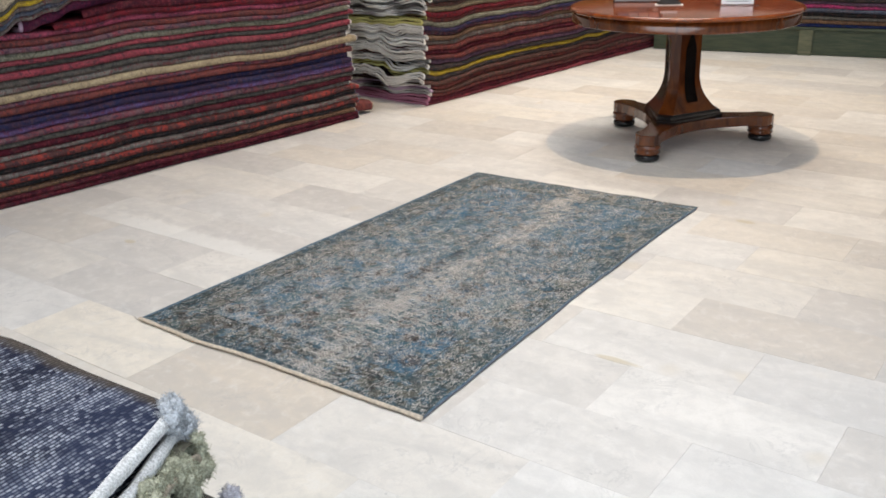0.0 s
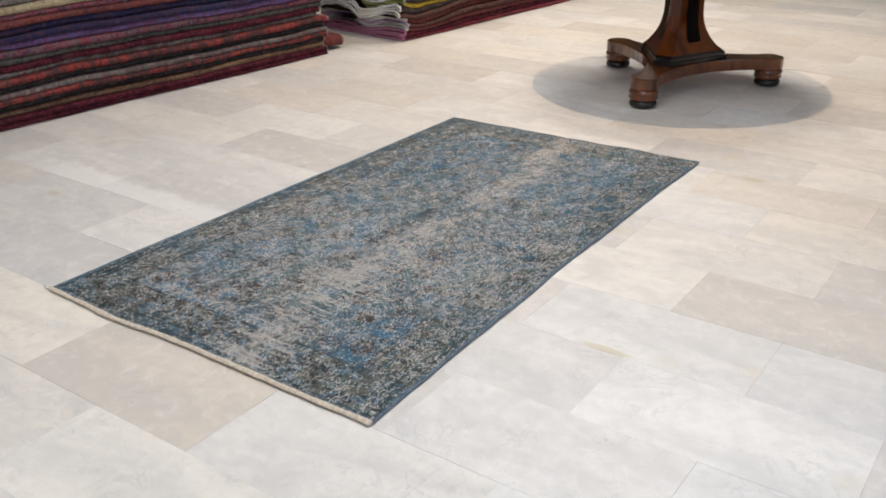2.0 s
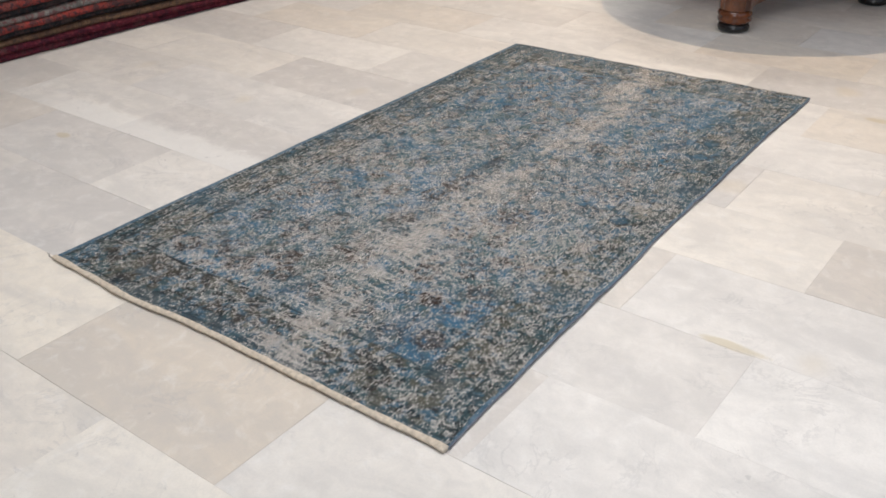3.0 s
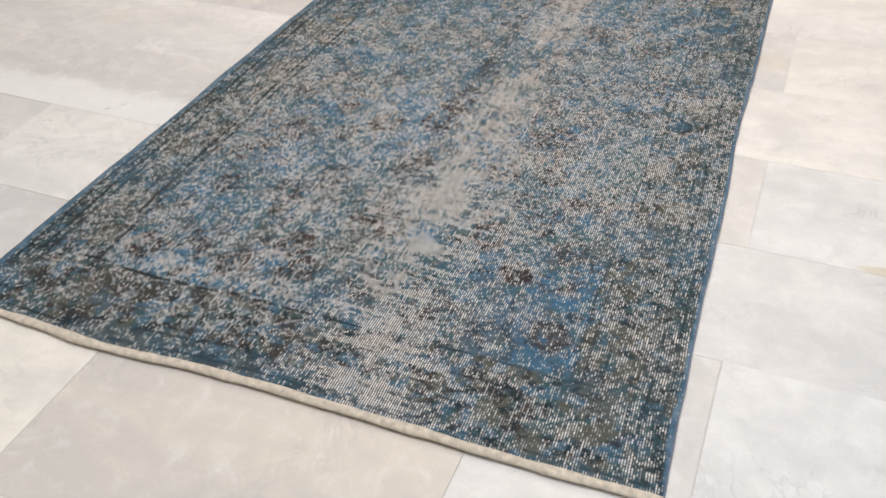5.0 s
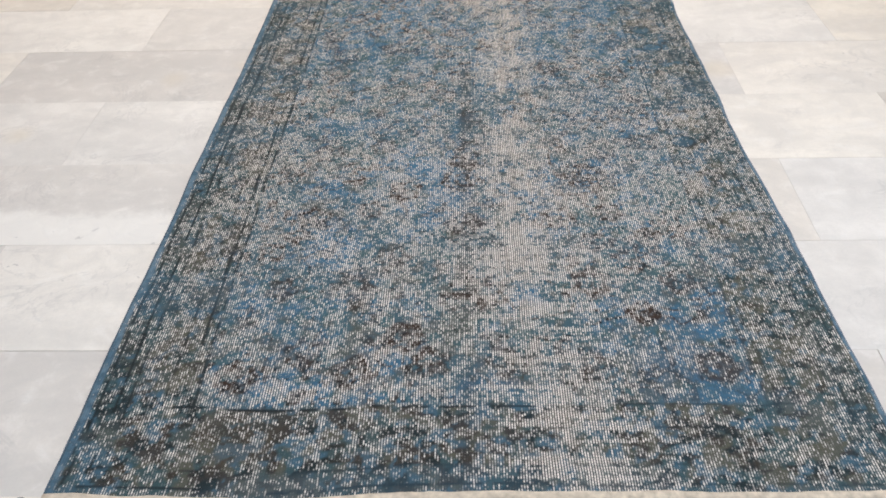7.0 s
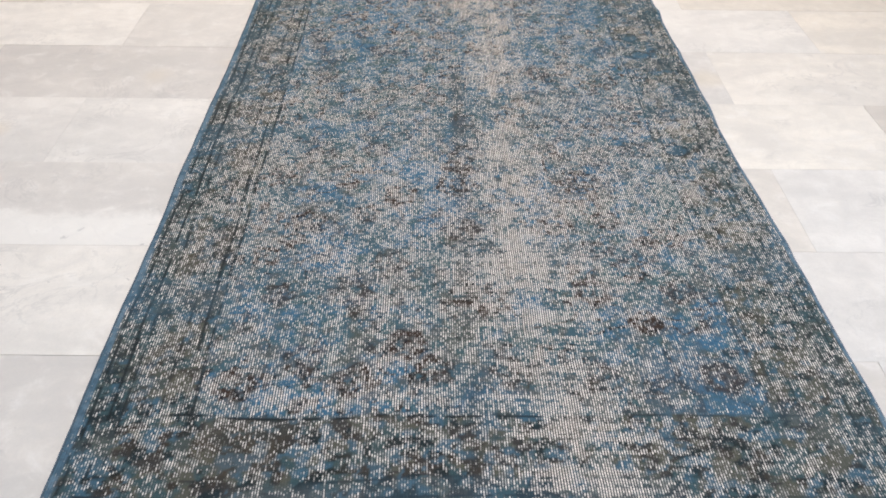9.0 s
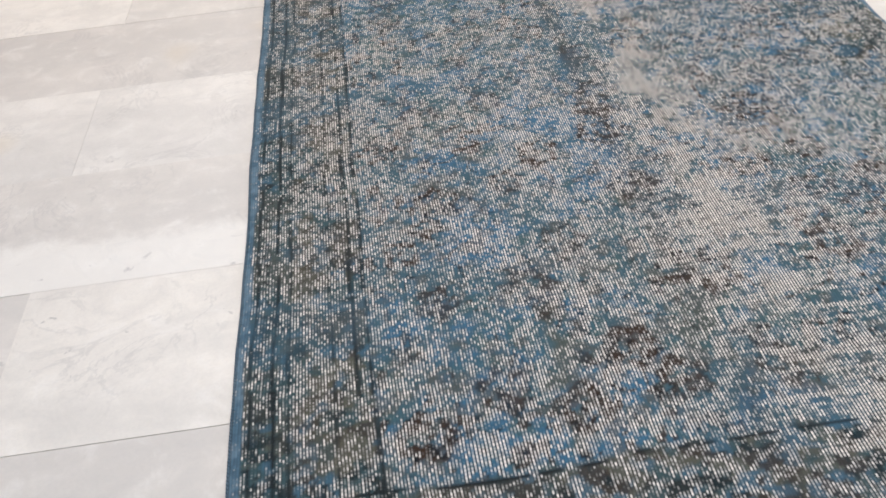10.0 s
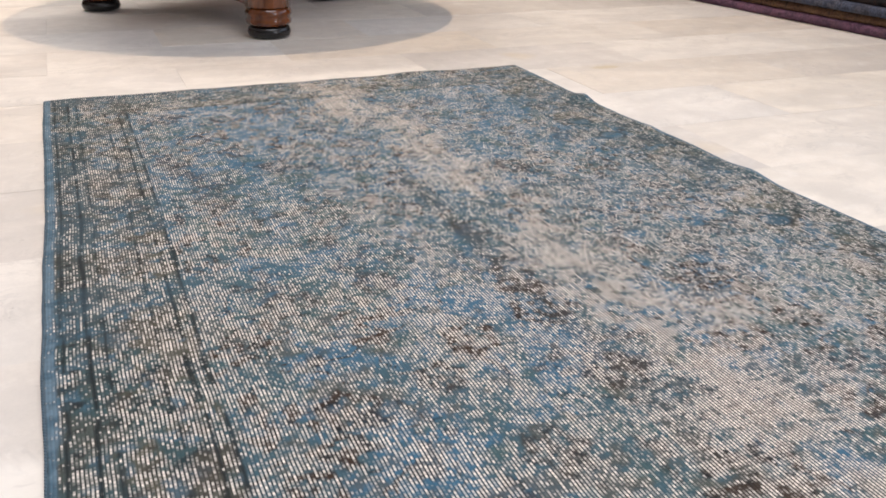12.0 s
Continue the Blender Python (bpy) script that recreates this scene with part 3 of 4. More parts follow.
# ---- folded rugs in stacks ----
PALETTE = {
    "maroon": ((0.095, 0.014, 0.026), (0.045, 0.012, 0.022), (0.17, 0.035, 0.045)),
    "rose": ((0.34, 0.066, 0.088), (0.24, 0.056, 0.072), (0.07, 0.034, 0.045)),
    "pink": ((0.42, 0.085, 0.145), (0.31, 0.066, 0.105), (0.09, 0.05, 0.075)),
    "red": ((0.22, 0.022, 0.034), (0.13, 0.020, 0.028), (0.04, 0.022, 0.032)),
    "orange_red": ((0.32, 0.055, 0.045), (0.075, 0.045, 0.045), (0.035, 0.035, 0.042)),
    "rust": ((0.22, 0.060, 0.050), (0.14, 0.045, 0.048), (0.06, 0.034, 0.04)),
    "brown": ((0.105, 0.055, 0.045), (0.07, 0.048, 0.045), (0.18, 0.07, 0.06)),
    "tan": ((0.21, 0.125, 0.075), (0.15, 0.085, 0.055), (0.08, 0.055, 0.045)),
    "sand": ((0.46, 0.37, 0.23), (0.40, 0.32, 0.20), (0.27, 0.20, 0.14)),
    "cream": ((0.46, 0.39, 0.27), (0.40, 0.34, 0.24), (0.25, 0.2, 0.15)),
    "sage": ((0.22, 0.205, 0.15), (0.26, 0.245, 0.195), (0.09, 0.09, 0.07)),
    "grey": ((0.098, 0.090, 0.080), (0.13, 0.117, 0.105), (0.045, 0.045, 0.048)),
    "grey_floral": ((0.22, 0.20, 0.18), (0.12, 0.11, 0.105), (0.15, 0.045, 0.05)),
    "rose_grey": ((0.25, 0.068, 0.085), (0.16, 0.105, 0.12), (0.05, 0.036, 0.065)),
    "dark": ((0.024, 0.025, 0.029), (0.042, 0.040, 0.042), (0.09, 0.05, 0.045)),
    "navy": ((0.026, 0.028, 0.080), (0.040, 0.028, 0.062), (0.09, 0.045, 0.065)),
    "royal": ((0.025, 0.04, 0.16), (0.03, 0.05, 0.12), (0.06, 0.05, 0.1)),
    "lavender": ((0.19, 0.13, 0.32), (0.14, 0.09, 0.20), (0.19, 0.06, 0.10)),
    "mauve": ((0.19, 0.10, 0.16), (0.14, 0.08, 0.125), (0.08, 0.05, 0.085)),
    "plum": ((0.15, 0.026, 0.070), (0.095, 0.020, 0.050), (0.045, 0.022, 0.05)),
    "magenta": ((0.42, 0.05, 0.16), (0.30, 0.05, 0.13), (0.1, 0.04, 0.08)),
    "yellow": ((0.50, 0.36, 0.03), (0.42, 0.30, 0.04), (0.25, 0.17, 0.05)),
    "smoke_blue": ((0.085, 0.10, 0.15), (0.12, 0.12, 0.15), (0.045, 0.05, 0.075)),
    "green": ((0.09, 0.10, 0.06), (0.06, 0.07, 0.05), (0.15, 0.12, 0.08)),
}
PILE = {k: pile_material("wool_pile_" + k, *v) for k, v in PALETTE.items()}
EDGE_TONES = {
    "white": (0.88, 0.85, 0.80), "pearl": (0.80, 0.765, 0.715), "ash": (0.50, 0.49, 0.48), "lemon": (0.58, 0.54, 0.20),
    "lilac": (0.60, 0.44, 0.58), "rosy": (0.46, 0.19, 0.28), "slate": (0.22, 0.23, 0.29), "buff": (0.46, 0.40, 0.31),
}
EDGE = {k: wool_edge_material("overcast_edge_" + k, v) for k, v in EDGE_TONES.items()}
EDGE["snow"] = wool_edge_material("fluffy_white_edge", (0.82, 0.82, 0.81), 0.4)
COLOUR_WORDS = {k: k.replace("_", " ") for k in PALETTE}


def fold_section(thick, depth, sheet):
    """The cross-section of a rug folded in two, fold at d = 0: a closed loop of (d, h) with h from 0 to 1 of the thickness."""
    out, inn = [], []
    r = 0.5
    ry = 0.5 * thick
    for k in range(9):
        a = -math.pi / 2 - math.pi * k / 8
        out.append((ry * 0.9 + ry * 0.9 * math.cos(a), r + r * math.sin(a)))
    ir = max(0.04, 0.5 - sheet / thick)
    for k in range(5):
        a = -math.pi / 2 - math.pi * k / 4
        inn.append((ry * 1.0 + ry * ir * 1.4 * math.cos(a), r + ir * math.sin(a)))
    loop = [(depth, 0.0)] + out + [(depth, 1.0), (depth, 0.5 + ir)] + inn[::-1] + [(depth, 0.5 - ir)]
    return loop


class Stack:
    """A pile of folded rugs: x along the folds, y into the pile, z up."""

    skip_start = False
    skip_stop = False
    skew = 0.0

    def __init__(self, place, length, depth, seed, samples=44, slump=0.0):
        self.place, self.length, self.depth, self.seed, self.slump = place, length, depth, seed, slump
        self.xs = np.linspace(0, length, samples)
        self.top = np.zeros(samples)
        self.count = 0
        self.rand = random.Random(seed)

    def bend(self, p):
        """The pile's slump: one smooth field, so that its rugs stay on one another."""
        p.x += self.skew * max(0.0, p.y) * min(1.0, max(0.0, (p.x - 0.4) / 0.5))
        near = max(0.0, 1 - max(0.0, p.x) / 0.5)
        a = self.slump * (0.35 + 0.65 * near) * min(1.0, p.z / 0.12)
        s = self.seed
        p.z += a * (noise.noise((p.x * 2.2, p.y * 4.5, p.z * 2.0 + s)) + 0.5 * noise.noise((p.x * 5, p.y * 11.0, p.z * 5.0 + s)))
        p.y += 0.5 * self.slump * noise.noise((p.x * 1.3, 0.0, p.z * 5.0 + s))
        p.x += 1.1 * a * noise.noise((3.0, p.y * 5, p.z * 9.0 + s))
        return p

    def rug(self, colour, edge, thick, label, category="folded rug", start=None, stop=None, front=None, wave=0.12, group="", sag=0.0, sheet=None, material=None, edge_size=1.0):
        rand, self.count = self.rand, self.count + 1
        i, n = self.count, len(self.xs)
        start = rand.uniform(-0.03, 0.04) if start is None else start
        stop = self.length + rand.uniform(-0.05, 0.03) if stop is None else stop
        front = rand.uniform(-0.014, 0.014) if front is None else front
        xs = np.linspace(start, stop, n)
        base = np.interp(xs, self.xs, self.top)
        thicks = [thick * (1 + wave * noise.noise((x * 2.1, i * 1.37, self.seed)) + 0.5 * wave * noise.noise((x * 7.0, i * 2.1, self.seed + 3))) for x in xs]
        fronts = [front + 0.016 * noise.noise((x * 1.1, i * 0.63, self.seed + 9)) + 0.006 * noise.noise((x * 6.0, i * 1.9, self.seed)) for x in xs]
        loop = fold_section(thick, self.depth, sheet or thick * 0.36)
        bm = bmesh.new()
        rings = []
        for k, xx in enumerate(xs):
            near_end = min(xx - start, stop - xx)
            droop = -sag * max(0.0, 1 - near_end / 0.35) ** 2
            ring = []
            for d, h in loop:
                jag = 0.006 * noise.noise((d * 9, h * 3 + i, k * 9.0)) if k in (0, n - 1) else 0
                ring.append(bm.verts.new(self.bend(Vector((xx + jag, fronts[k] + d, base[k] + droop + h * thicks[k] * 0.985)))))
            rings.append(ring)
        grid_faces(bm, rings, True)
        bmesh.ops.recalc_face_normals(bm, faces=bm.faces)
        ob = link_mesh("folded_rug", bm, material or PILE[colour])
        ob.matrix_world = self.place
        tagged(ob, label, category, group)
        # overcast edges along the cut ends
        for k0, way, skip in ((0, -1, self.skip_start), (n - 1, 1, self.skip_stop)):
            if skip:
                continue
            half = thicks[k0] * 0.20
            outer = [loop[0]] + loop[1:10] + [loop[10]]
            run = []
            for (d0, h0), (d1, h1) in zip(outer, outer[1:]):
                steps = 16 if abs(d1 - d0) > 0.1 else 1
                run += [(d0 + (d1 - d0) * s / steps, h0 + (h1 - h0) * s / steps) for s in range(steps)]
            run.append(outer[-1])
            pts = []
            for q, (d, h) in enumerate(run):
                hh = 0.5 + (h - 0.5) * 0.60
                dd = d + half * (1 if d < thick else 0)
                lazy = 0.10 * thicks[k0] * noise.noise((d * 16.0, i * 3.3, h * 2))
                p = Vector((xs[k0] + way * 0.002 + 0.010 * noise.noise((d * 6.0, i * 1.3, h)), fronts[k0] + dd, base[k0] - sag + hh * thicks[k0] + lazy))
                pts.append(self.bend(p))
            bm = bmesh.new()
            rings = []
            for q, p in enumerate(pts):
                d = pts[min(q + 1, len(pts) - 1)] - pts[max(q - 1, 0)]
                nrm = Vector((0, -d.z, d.y)).normalized()
                r = edge_size * half * (1.2 + 0.35 * noise.noise(p * 60))
                rings.append([bm.verts.new(p + nrm * (r * math.cos(t)) + Vector((1, 0, 0)) * (r * 0.9 * math.sin(t))) for t in [2 * math.pi * z / 6 for z in range(6)]])
            grid_faces(bm, rings, True)
            bmesh.ops.recalc_face_normals(bm, faces=bm.faces)
            part("edge_binding", bm, EDGE[edge], ob, "overcast woollen edge")
        self.top = np.where((self.xs >= start - 0.05) & (self.xs <= stop + 0.05), self.top + np.interp(self.xs, xs, thicks), self.top)
        return ob


def frame_at(p, q):
    """A pose at p with x towards q and y to the left of that way, on the floor."""
    a = math.degrees(math.atan2(q[1] - p[1], q[0] - p[0]))
    return pose(p[0], p[1], 0, 0, 0, a)


# the long stack by the wall
W1 = Stack(frame_at((-1.730, -1.345), (-1.337, 2.672)), 4.03, 0.85, 3.0, 60, 0.012)
W1.skip_start = True
ORDER1 = ("maroon maroon tan dark orange_red grey_floral dark orange_red grey_floral maroon grey rose_grey lavender navy navy rust "
          "rose_grey sand grey_floral grey rose grey rose sage rose_grey rust pink").split()
for c in ORDER1:
    W1.rug(c, W1.rand.choice(["white", "pearl", "ash", "buff", "slate"]), 0.036 if c == "sand" else W1.rand.uniform(0.0236, 0.0326),
           f"{COLOUR_WORDS[c]} patterned wool rug folded in a tall stack", group="rugs of the long stack", wave=0.2)


def loose(c, a, z, t, e="rosy"):
    W1.rug(c, e, t, f"{COLOUR_WORDS[c]} wool rug loosely folded on top of a tall stack", group="rugs of the long stack", start=a, stop=z, wave=0.3)


loose("red", 2.15, 3.99, 0.032)
loose("maroon", 2.3, 3.93, 0.034)
W1.skip_start = False
loose("plum", 2.02, 3.86, 0.058, "lilac")
W1.skip_start = True
for k, (c, e) in enumerate((("grey_floral", "white"), ("smoke_blue", "pearl"), ("grey_floral", "white"), ("yellow", "lemon"), ("grey", "pearl"), ("cream", "white"))):
    W1.rug(c, e, 0.022, f"{COLOUR_WORDS[c]} flat-woven rug with pale edges on top of the stack", group="flat-woven rugs", start=0.7, stop=2.47 - 0.03 * k, front=-0.03 - 0.01 * k, sag=0.035)
loose("plum", 2.55, 3.66, 0.062, "lilac")
loose("mauve", 2.75, 3.2, 0.03, "lilac")
loose("smoke_blue", 3.2, 3.83, 0.04, "slate")
# a rug corner that curls out at the foot of the stack
CURL = Stack(frame_at((-1.337, 2.672), (-1.305, 2.977)) @ pose(-0.10, 0.05, 0.035), 0.33, 0.40, 77.0, 12, 0.03)
CURL.skip_start = True
CURL.rug("rust", "buff", 0.066, "rust floral rug corner curling out of a stack", "folded rug", start=0.0, stop=0.285, front=0.0, sag=0.02, sheet=0.010)

# the stack beyond it, with pale folded ends
W2 = Stack(frame_at((-1.169, 3.218), (-0.889, 6.28)), 3.07, 0.75, 11.0, 50, 0.050)
ORDER2 = ("rose maroon rust brown rust brown dark yellow dark mauve rust maroon rust grey_floral tan rose_grey navy sage rust red sand brown "
          "dark yellow dark tan sand rust grey_floral dark yellow tan rust sand red brown").split()
ENDS2 = "rosy rosy pearl lilac white pearl pearl lemon white white white pearl white white white white white lemon lemon white pearl white pearl white white lilac rosy pearl pearl white lilac pearl white".split()
for k, c in enumerate(ORDER2):
    W2.rug(c, ENDS2[k % len(ENDS2)], W2.rand.uniform(0.025, 0.036),
           f"{COLOUR_WORDS[c]} wool rug folded in a stack with pale end edges", group="rugs of the pale-ended stack", wave=0.2, start=W2.rand.uniform(-0.05, 0.02), edge_size=1.2)


# ---- green timber platform and its rugs ----
def green_wood(name, dark, lite):
    g = Graph(name)
    vec = g.coords("Object", scale=(1.2, 12, 12))
    grain = g.noise(vec, 5.0, 5.0, 0.6, 0.8)
    knots = g.node("ShaderNodeTexVoronoi", Vector=g.coords("Object", scale=(4, 9, 9)), Scale=1.0)
    knot = g.ramp(knots.outputs["Distance"], 0.06, 0.16, 1.0, 0.0)
    col = g.mix(g.ramp(grain, 0.3, 0.7), dark, lite)
    col = g.mix(g.math("MULTIPLY", knot, 0.8), col, (0.05, 0.028, 0.018))
    return g.done(col, 0.6, g.bump(grain, 0.2, 0.002))


GREEN_WOOD = green_wood("green_stained_timber", (0.022, 0.036, 0.020), (0.058, 0.068, 0.036))
POST_WOOD = green_wood("worn_green_timber", (0.07, 0.08, 0.045), (0.13, 0.13, 0.075))
BACK = frame_at((-0.844, 6.105), (4.552, 7.058))


def platform():
    base = empty("timber_platform", BACK)
    part("front_board", new_box(0, 1.235, 0.012, 0.05, 0.004, 0.205, bevel=0.004), GREEN_WOOD, base, smooth=False)
    part("front_board", new_box(1.235, 2.9, 0.012, 0.05, 0.004, 0.205, bevel=0.004), GREEN_WOOD, base, smooth=False)
    part("front_board", new_box(2.904, 5.0, 0.012, 0.05, 0.004, 0.205, bevel=0.004), GREEN_WOOD, base, smooth=False)
    for x in (1.205, 2.95, 4.6):
        part("post", new_box(x, x + 0.105, -0.006, 0.010, 0.0, 0.205, bevel=0.004), POST_WOOD, base, smooth=False)
    part("deck", new_box(0, 5.0, 0.0, 0.62, 0.206, 0.228, bevel=0.004), GREEN_WOOD, base, smooth=False)
    return tagged(base, "low green-stained timber platform carrying folded rugs", "platform")


platform()
B1 = Stack(BACK @ pose(0.10, 0.0, 0.229), 4.3, 0.58, 21.0, 50)
ORDER3 = "royal tan grey dark smoke_blue magenta mauve dark plum brown sage sand cream cream sand cream cream sand tan sand tan cream maroon rust dark red tan brown plum dark rust navy maroon rose tan dark brown".split()
for k, c in enumerate(ORDER3):
    B1.rug(c, B1.rand.choice(["pearl", "buff", "ash"]), B1.rand.uniform(0.022, 0.034), f"{COLOUR_WORDS[c]} wool rug folded on a green platform",
           group="rugs on the platform", wave=0.25, start=B1.rand.uniform(-0.06, 0.06))

# ---- the dark stack across the floor ----
R1 = Stack(None, 2.7, 0.85, 31.0, 36)
R1.place = pose(2.501, 1.228, 0, 0, 0, 95.23) @ Matrix.Scale(-1, 4, (0, 1, 0))
ORDER4 = "mauve tan smoke_blue dark brown navy maroon dark tan grey navy rust dark plum brown smoke_blue dark tan".split()
for c in ORDER4:
    R1.rug(c, "buff", R1.rand.uniform(0.03, 0.038), f"{COLOUR_WORDS[c]} wool rug folded in a dark stack", group="rugs of the dark stack")

# ---- the stack in front, topped by a navy rug ----
def navy_back():
    """The stitched back of a navy rug: rows of pale knots, a brown fold along the front."""
    g = Graph("navy_knotted_back")
    t = g.tree.nodes.new("ShaderNodeTexCoord")
    sep = g.node("ShaderNodeSeparateXYZ", Vector=t.outputs["Object"])
    x, y = sep.outputs[0], sep.outputs[1]
    vec = g.coords()
    sway = g.math("MULTIPLY", g.noise(vec, 14.0, 2.0), 0.012)
    cx, cy = g.math("DIVIDE", g.math("ADD", x, sway), 0.0042), g.math("DIVIDE", y, 0.0048)
    ix = g.math("FLOOR", cx)
    cy = g.math("ADD", cy, g.white(g.combine(ix, 2.0)))
    iy = g.math("FLOOR", cy)
    pick = g.white(g.combine(ix, iy))
    patch = g.noise(g.coords("Object", scale=(1.0, 0.35, 1.0)), 38.0, 3.0, 0.65)
    score = g.math("ADD", g.math("MULTIPLY", patch, 0.84), g.math("MULTIPLY", pick, 0.16))
    shown = g.ramp(score, 0.37, 0.62, 0.05, 1.0)
    fx, fy = g.math("FRACT", cx), g.math("FRACT", cy)
    bead = g.math("MULTIPLY", g.ramp(g.math("ABSOLUTE", g.math("SUBTRACT", fx, 0.5)), 0.10, 0.46, 1.0, 0.0), g.ramp(g.math("ABSOLUTE", g.math("SUBTRACT", fy, 0.5)), 0.22, 0.5, 1.0, 0.40))
    ground = g.mix(g.ramp(g.noise(vec, 9.0, 3.0), 0.4, 0.6), (0.012, 0.014, 0.030), (0.024, 0.030, 0.062))
    col = g.mix(g.math("MULTIPLY", bead, shown), ground, g.mix(pick, (0.14, 0.16, 0.22), (0.46, 0.48, 0.54)))
    tan = g.mix(g.math("MULTIPLY", bead, 0.6), (0.060, 0.048, 0.040), g.mix(pick, (0.10, 0.085, 0.07), (0.18, 0.155, 0.13)))
    col = g.mix(g.ramp(g.math("ADD", y, g.math("MULTIPLY", g.noise(vec, 40.0), 0.016)), 0.016, 0.030, 1.0, 0.0), col, tan)
    return g.done(col, 0.95, g.bump(bead, 0.6, 0.002), Specular_IOR_Level=0.1)


def fringe(rug, x, y0, y1, z0, z1, material, count, size, seed, label):
    """Shaggy wool along the cut end of a rug: soft clumps covered with fine curling hairs."""
    rand = random.Random(seed)
    ball = bmesh.new()
    bmesh.ops.create_icosphere(ball, subdivisions=2, radius=1.0)
    ball_v, ball_f = [v.co.copy() for v in ball.verts], [[v.index for v in f.verts] for f in ball.faces]
    ball.free()
    bm = bmesh.new()
    for _ in range(count):
        root = Vector((x + rand.uniform(-0.008, 0.006), rand.uniform(y0, y1), rand.uniform(z0, z1)))
        root.x += 0.41 * max(0.0, root.y)
        r = size * rand.uniform(0.7, 1.25)
        made = []
        for d in ball_v:
            made.append(bm.verts.new(root + d * (r * (0.85 + 0.5 * noise.noise((root + d * r) * 160 + Vector((seed, 0, 0))) + 0.25 * noise.noise(d * 7)))))
        for f in ball_f:
            bm.faces.new([made[k] for k in f])
        for _ in range(130):
            d = Vector((rand.gauss(0, 1), rand.gauss(0, 1), rand.gauss(0, 1))).normalized()
            p = root + d * (r * 0.8)
            side = d.orthogonal().normalized()
            turn = d.cross(side)
            curl = (side * rand.uniform(-1, 1) + turn * rand.uniform(-1, 1)) * 1.6
            long, r0 = r * rand.uniform(0.15, 0.38), rand.uniform(0.0004, 0.0007)
            rings = []
            for k in range(4):
                s = k / 3
                q = p + d * (long * s) + curl * (long * s * s)
                w = r0 * (1.0 - 0.6 * s)
                rings.append([bm.verts.new(q + side * (w * math.cos(a)) + turn * (w * math.sin(a))) for a in (0.3, 2.4, 4.5)])
            grid_faces(bm, rings, True)
    return part("fringe", bm, material, rug, label)


P1 = Stack(pose(0.753, -1.314, -0.004, 0, 0, 3.0) @ Matrix.Scale(-1, 4, (0, 1, 0)), 1.17, 0.60, 41.0, 30)
P1.skip_start, P1.skew = True, 0.41
ORDER5 = "grey smoke_blue navy sage grey smoke_blue dark navy sage grey navy smoke_blue grey sage smoke_blue navy".split()
for k, c in enumerate(ORDER5):
    P1.rug(c, P1.rand.choice(["pearl", "ash", "slate"]), 0.047, f"{COLOUR_WORDS[c]} rug folded in a waist-high pile", group="rugs of the front pile",
           stop=1.19 + P1.rand.uniform(-0.02, 0.03))
SHAG = {"blue": wool_edge_material("shaggy_blue_grey_wool", (0.40, 0.44, 0.52)), "green": wool_edge_material("shaggy_green_wool", (0.60, 0.60, 0.45)),
        "ice": wool_edge_material("shaggy_ice_blue_wool", (0.64, 0.67, 0.71)), "lilac": wool_edge_material("shaggy_lilac_wool", (0.54, 0.53, 0.58))}
for c, e, tone, reach, seed in (("smoke_blue", "slate", "blue", 1.240, 1), ("grey", "ash", "lilac", 1.206, 3), ("sage", "buff", "green", 1.168, 2)):
    z = float(P1.top[-1])
    r = P1.rug(c, e, 0.041, f"{COLOUR_WORDS[c]} rug with shaggy wool edge in a waist-high pile", group="rugs of the front pile", stop=reach, front=0.0, edge_size=0.3)
    fringe(r, reach, -0.004, 0.24, z + 0.004, z + 0.042, SHAG[tone], 70, 0.0105, seed, "shaggy woollen edge")
z = float(P1.top[-1])
top_rug = P1.rug("navy", "snow", 0.030, "navy rug with pale knotted back on a waist-high pile", group="rugs of the front pile", stop=1.150, front=0.0, wave=0.03, material=navy_back(), edge_size=0.95)
fringe(top_rug, 1.154, -0.006, 0.022, z + 0.002, z + 0.030, SHAG["ice"], 14, 0.0105, 9, "ice-blue woollen tufts")


# ---- the round table ----
MAHOGANY = wood_material("polished_mahogany", (0.060, 0.014, 0.003), (0.185, 0.048, 0.007), 0.16, (4, 4, 1.2), 0.35)
MAHOGANY_TOP = wood_material("polished_mahogany_top", (0.13, 0.027, 0.004), (0.29, 0.072, 0.010), 0.10, (1.2, 7, 2), 0.0)
EBONY = plain_material("ebonised_wood", (0.012, 0.011, 0.011), 0.22, 40, 0.2, 0.02)
TABLE = pose(0.594, 3.138, 0, 0, 0, -86.3)


def tri_section(a, b):
    """A three-sided column cut at the corners: a to the faces, b to the cuts; the cuts look at 0, 120 and 240 degrees."""
    c = (2 * a - b) / math.sqrt(3)
    pts = []
    for k in range(3):
        w = radians(120 * k)
        n, t = Vector((math.cos(w), math.sin(w))), Vector((-math.sin(w), math.cos(w)))
        pts += [n * b - t * c, n * b + t * c]
    return pts


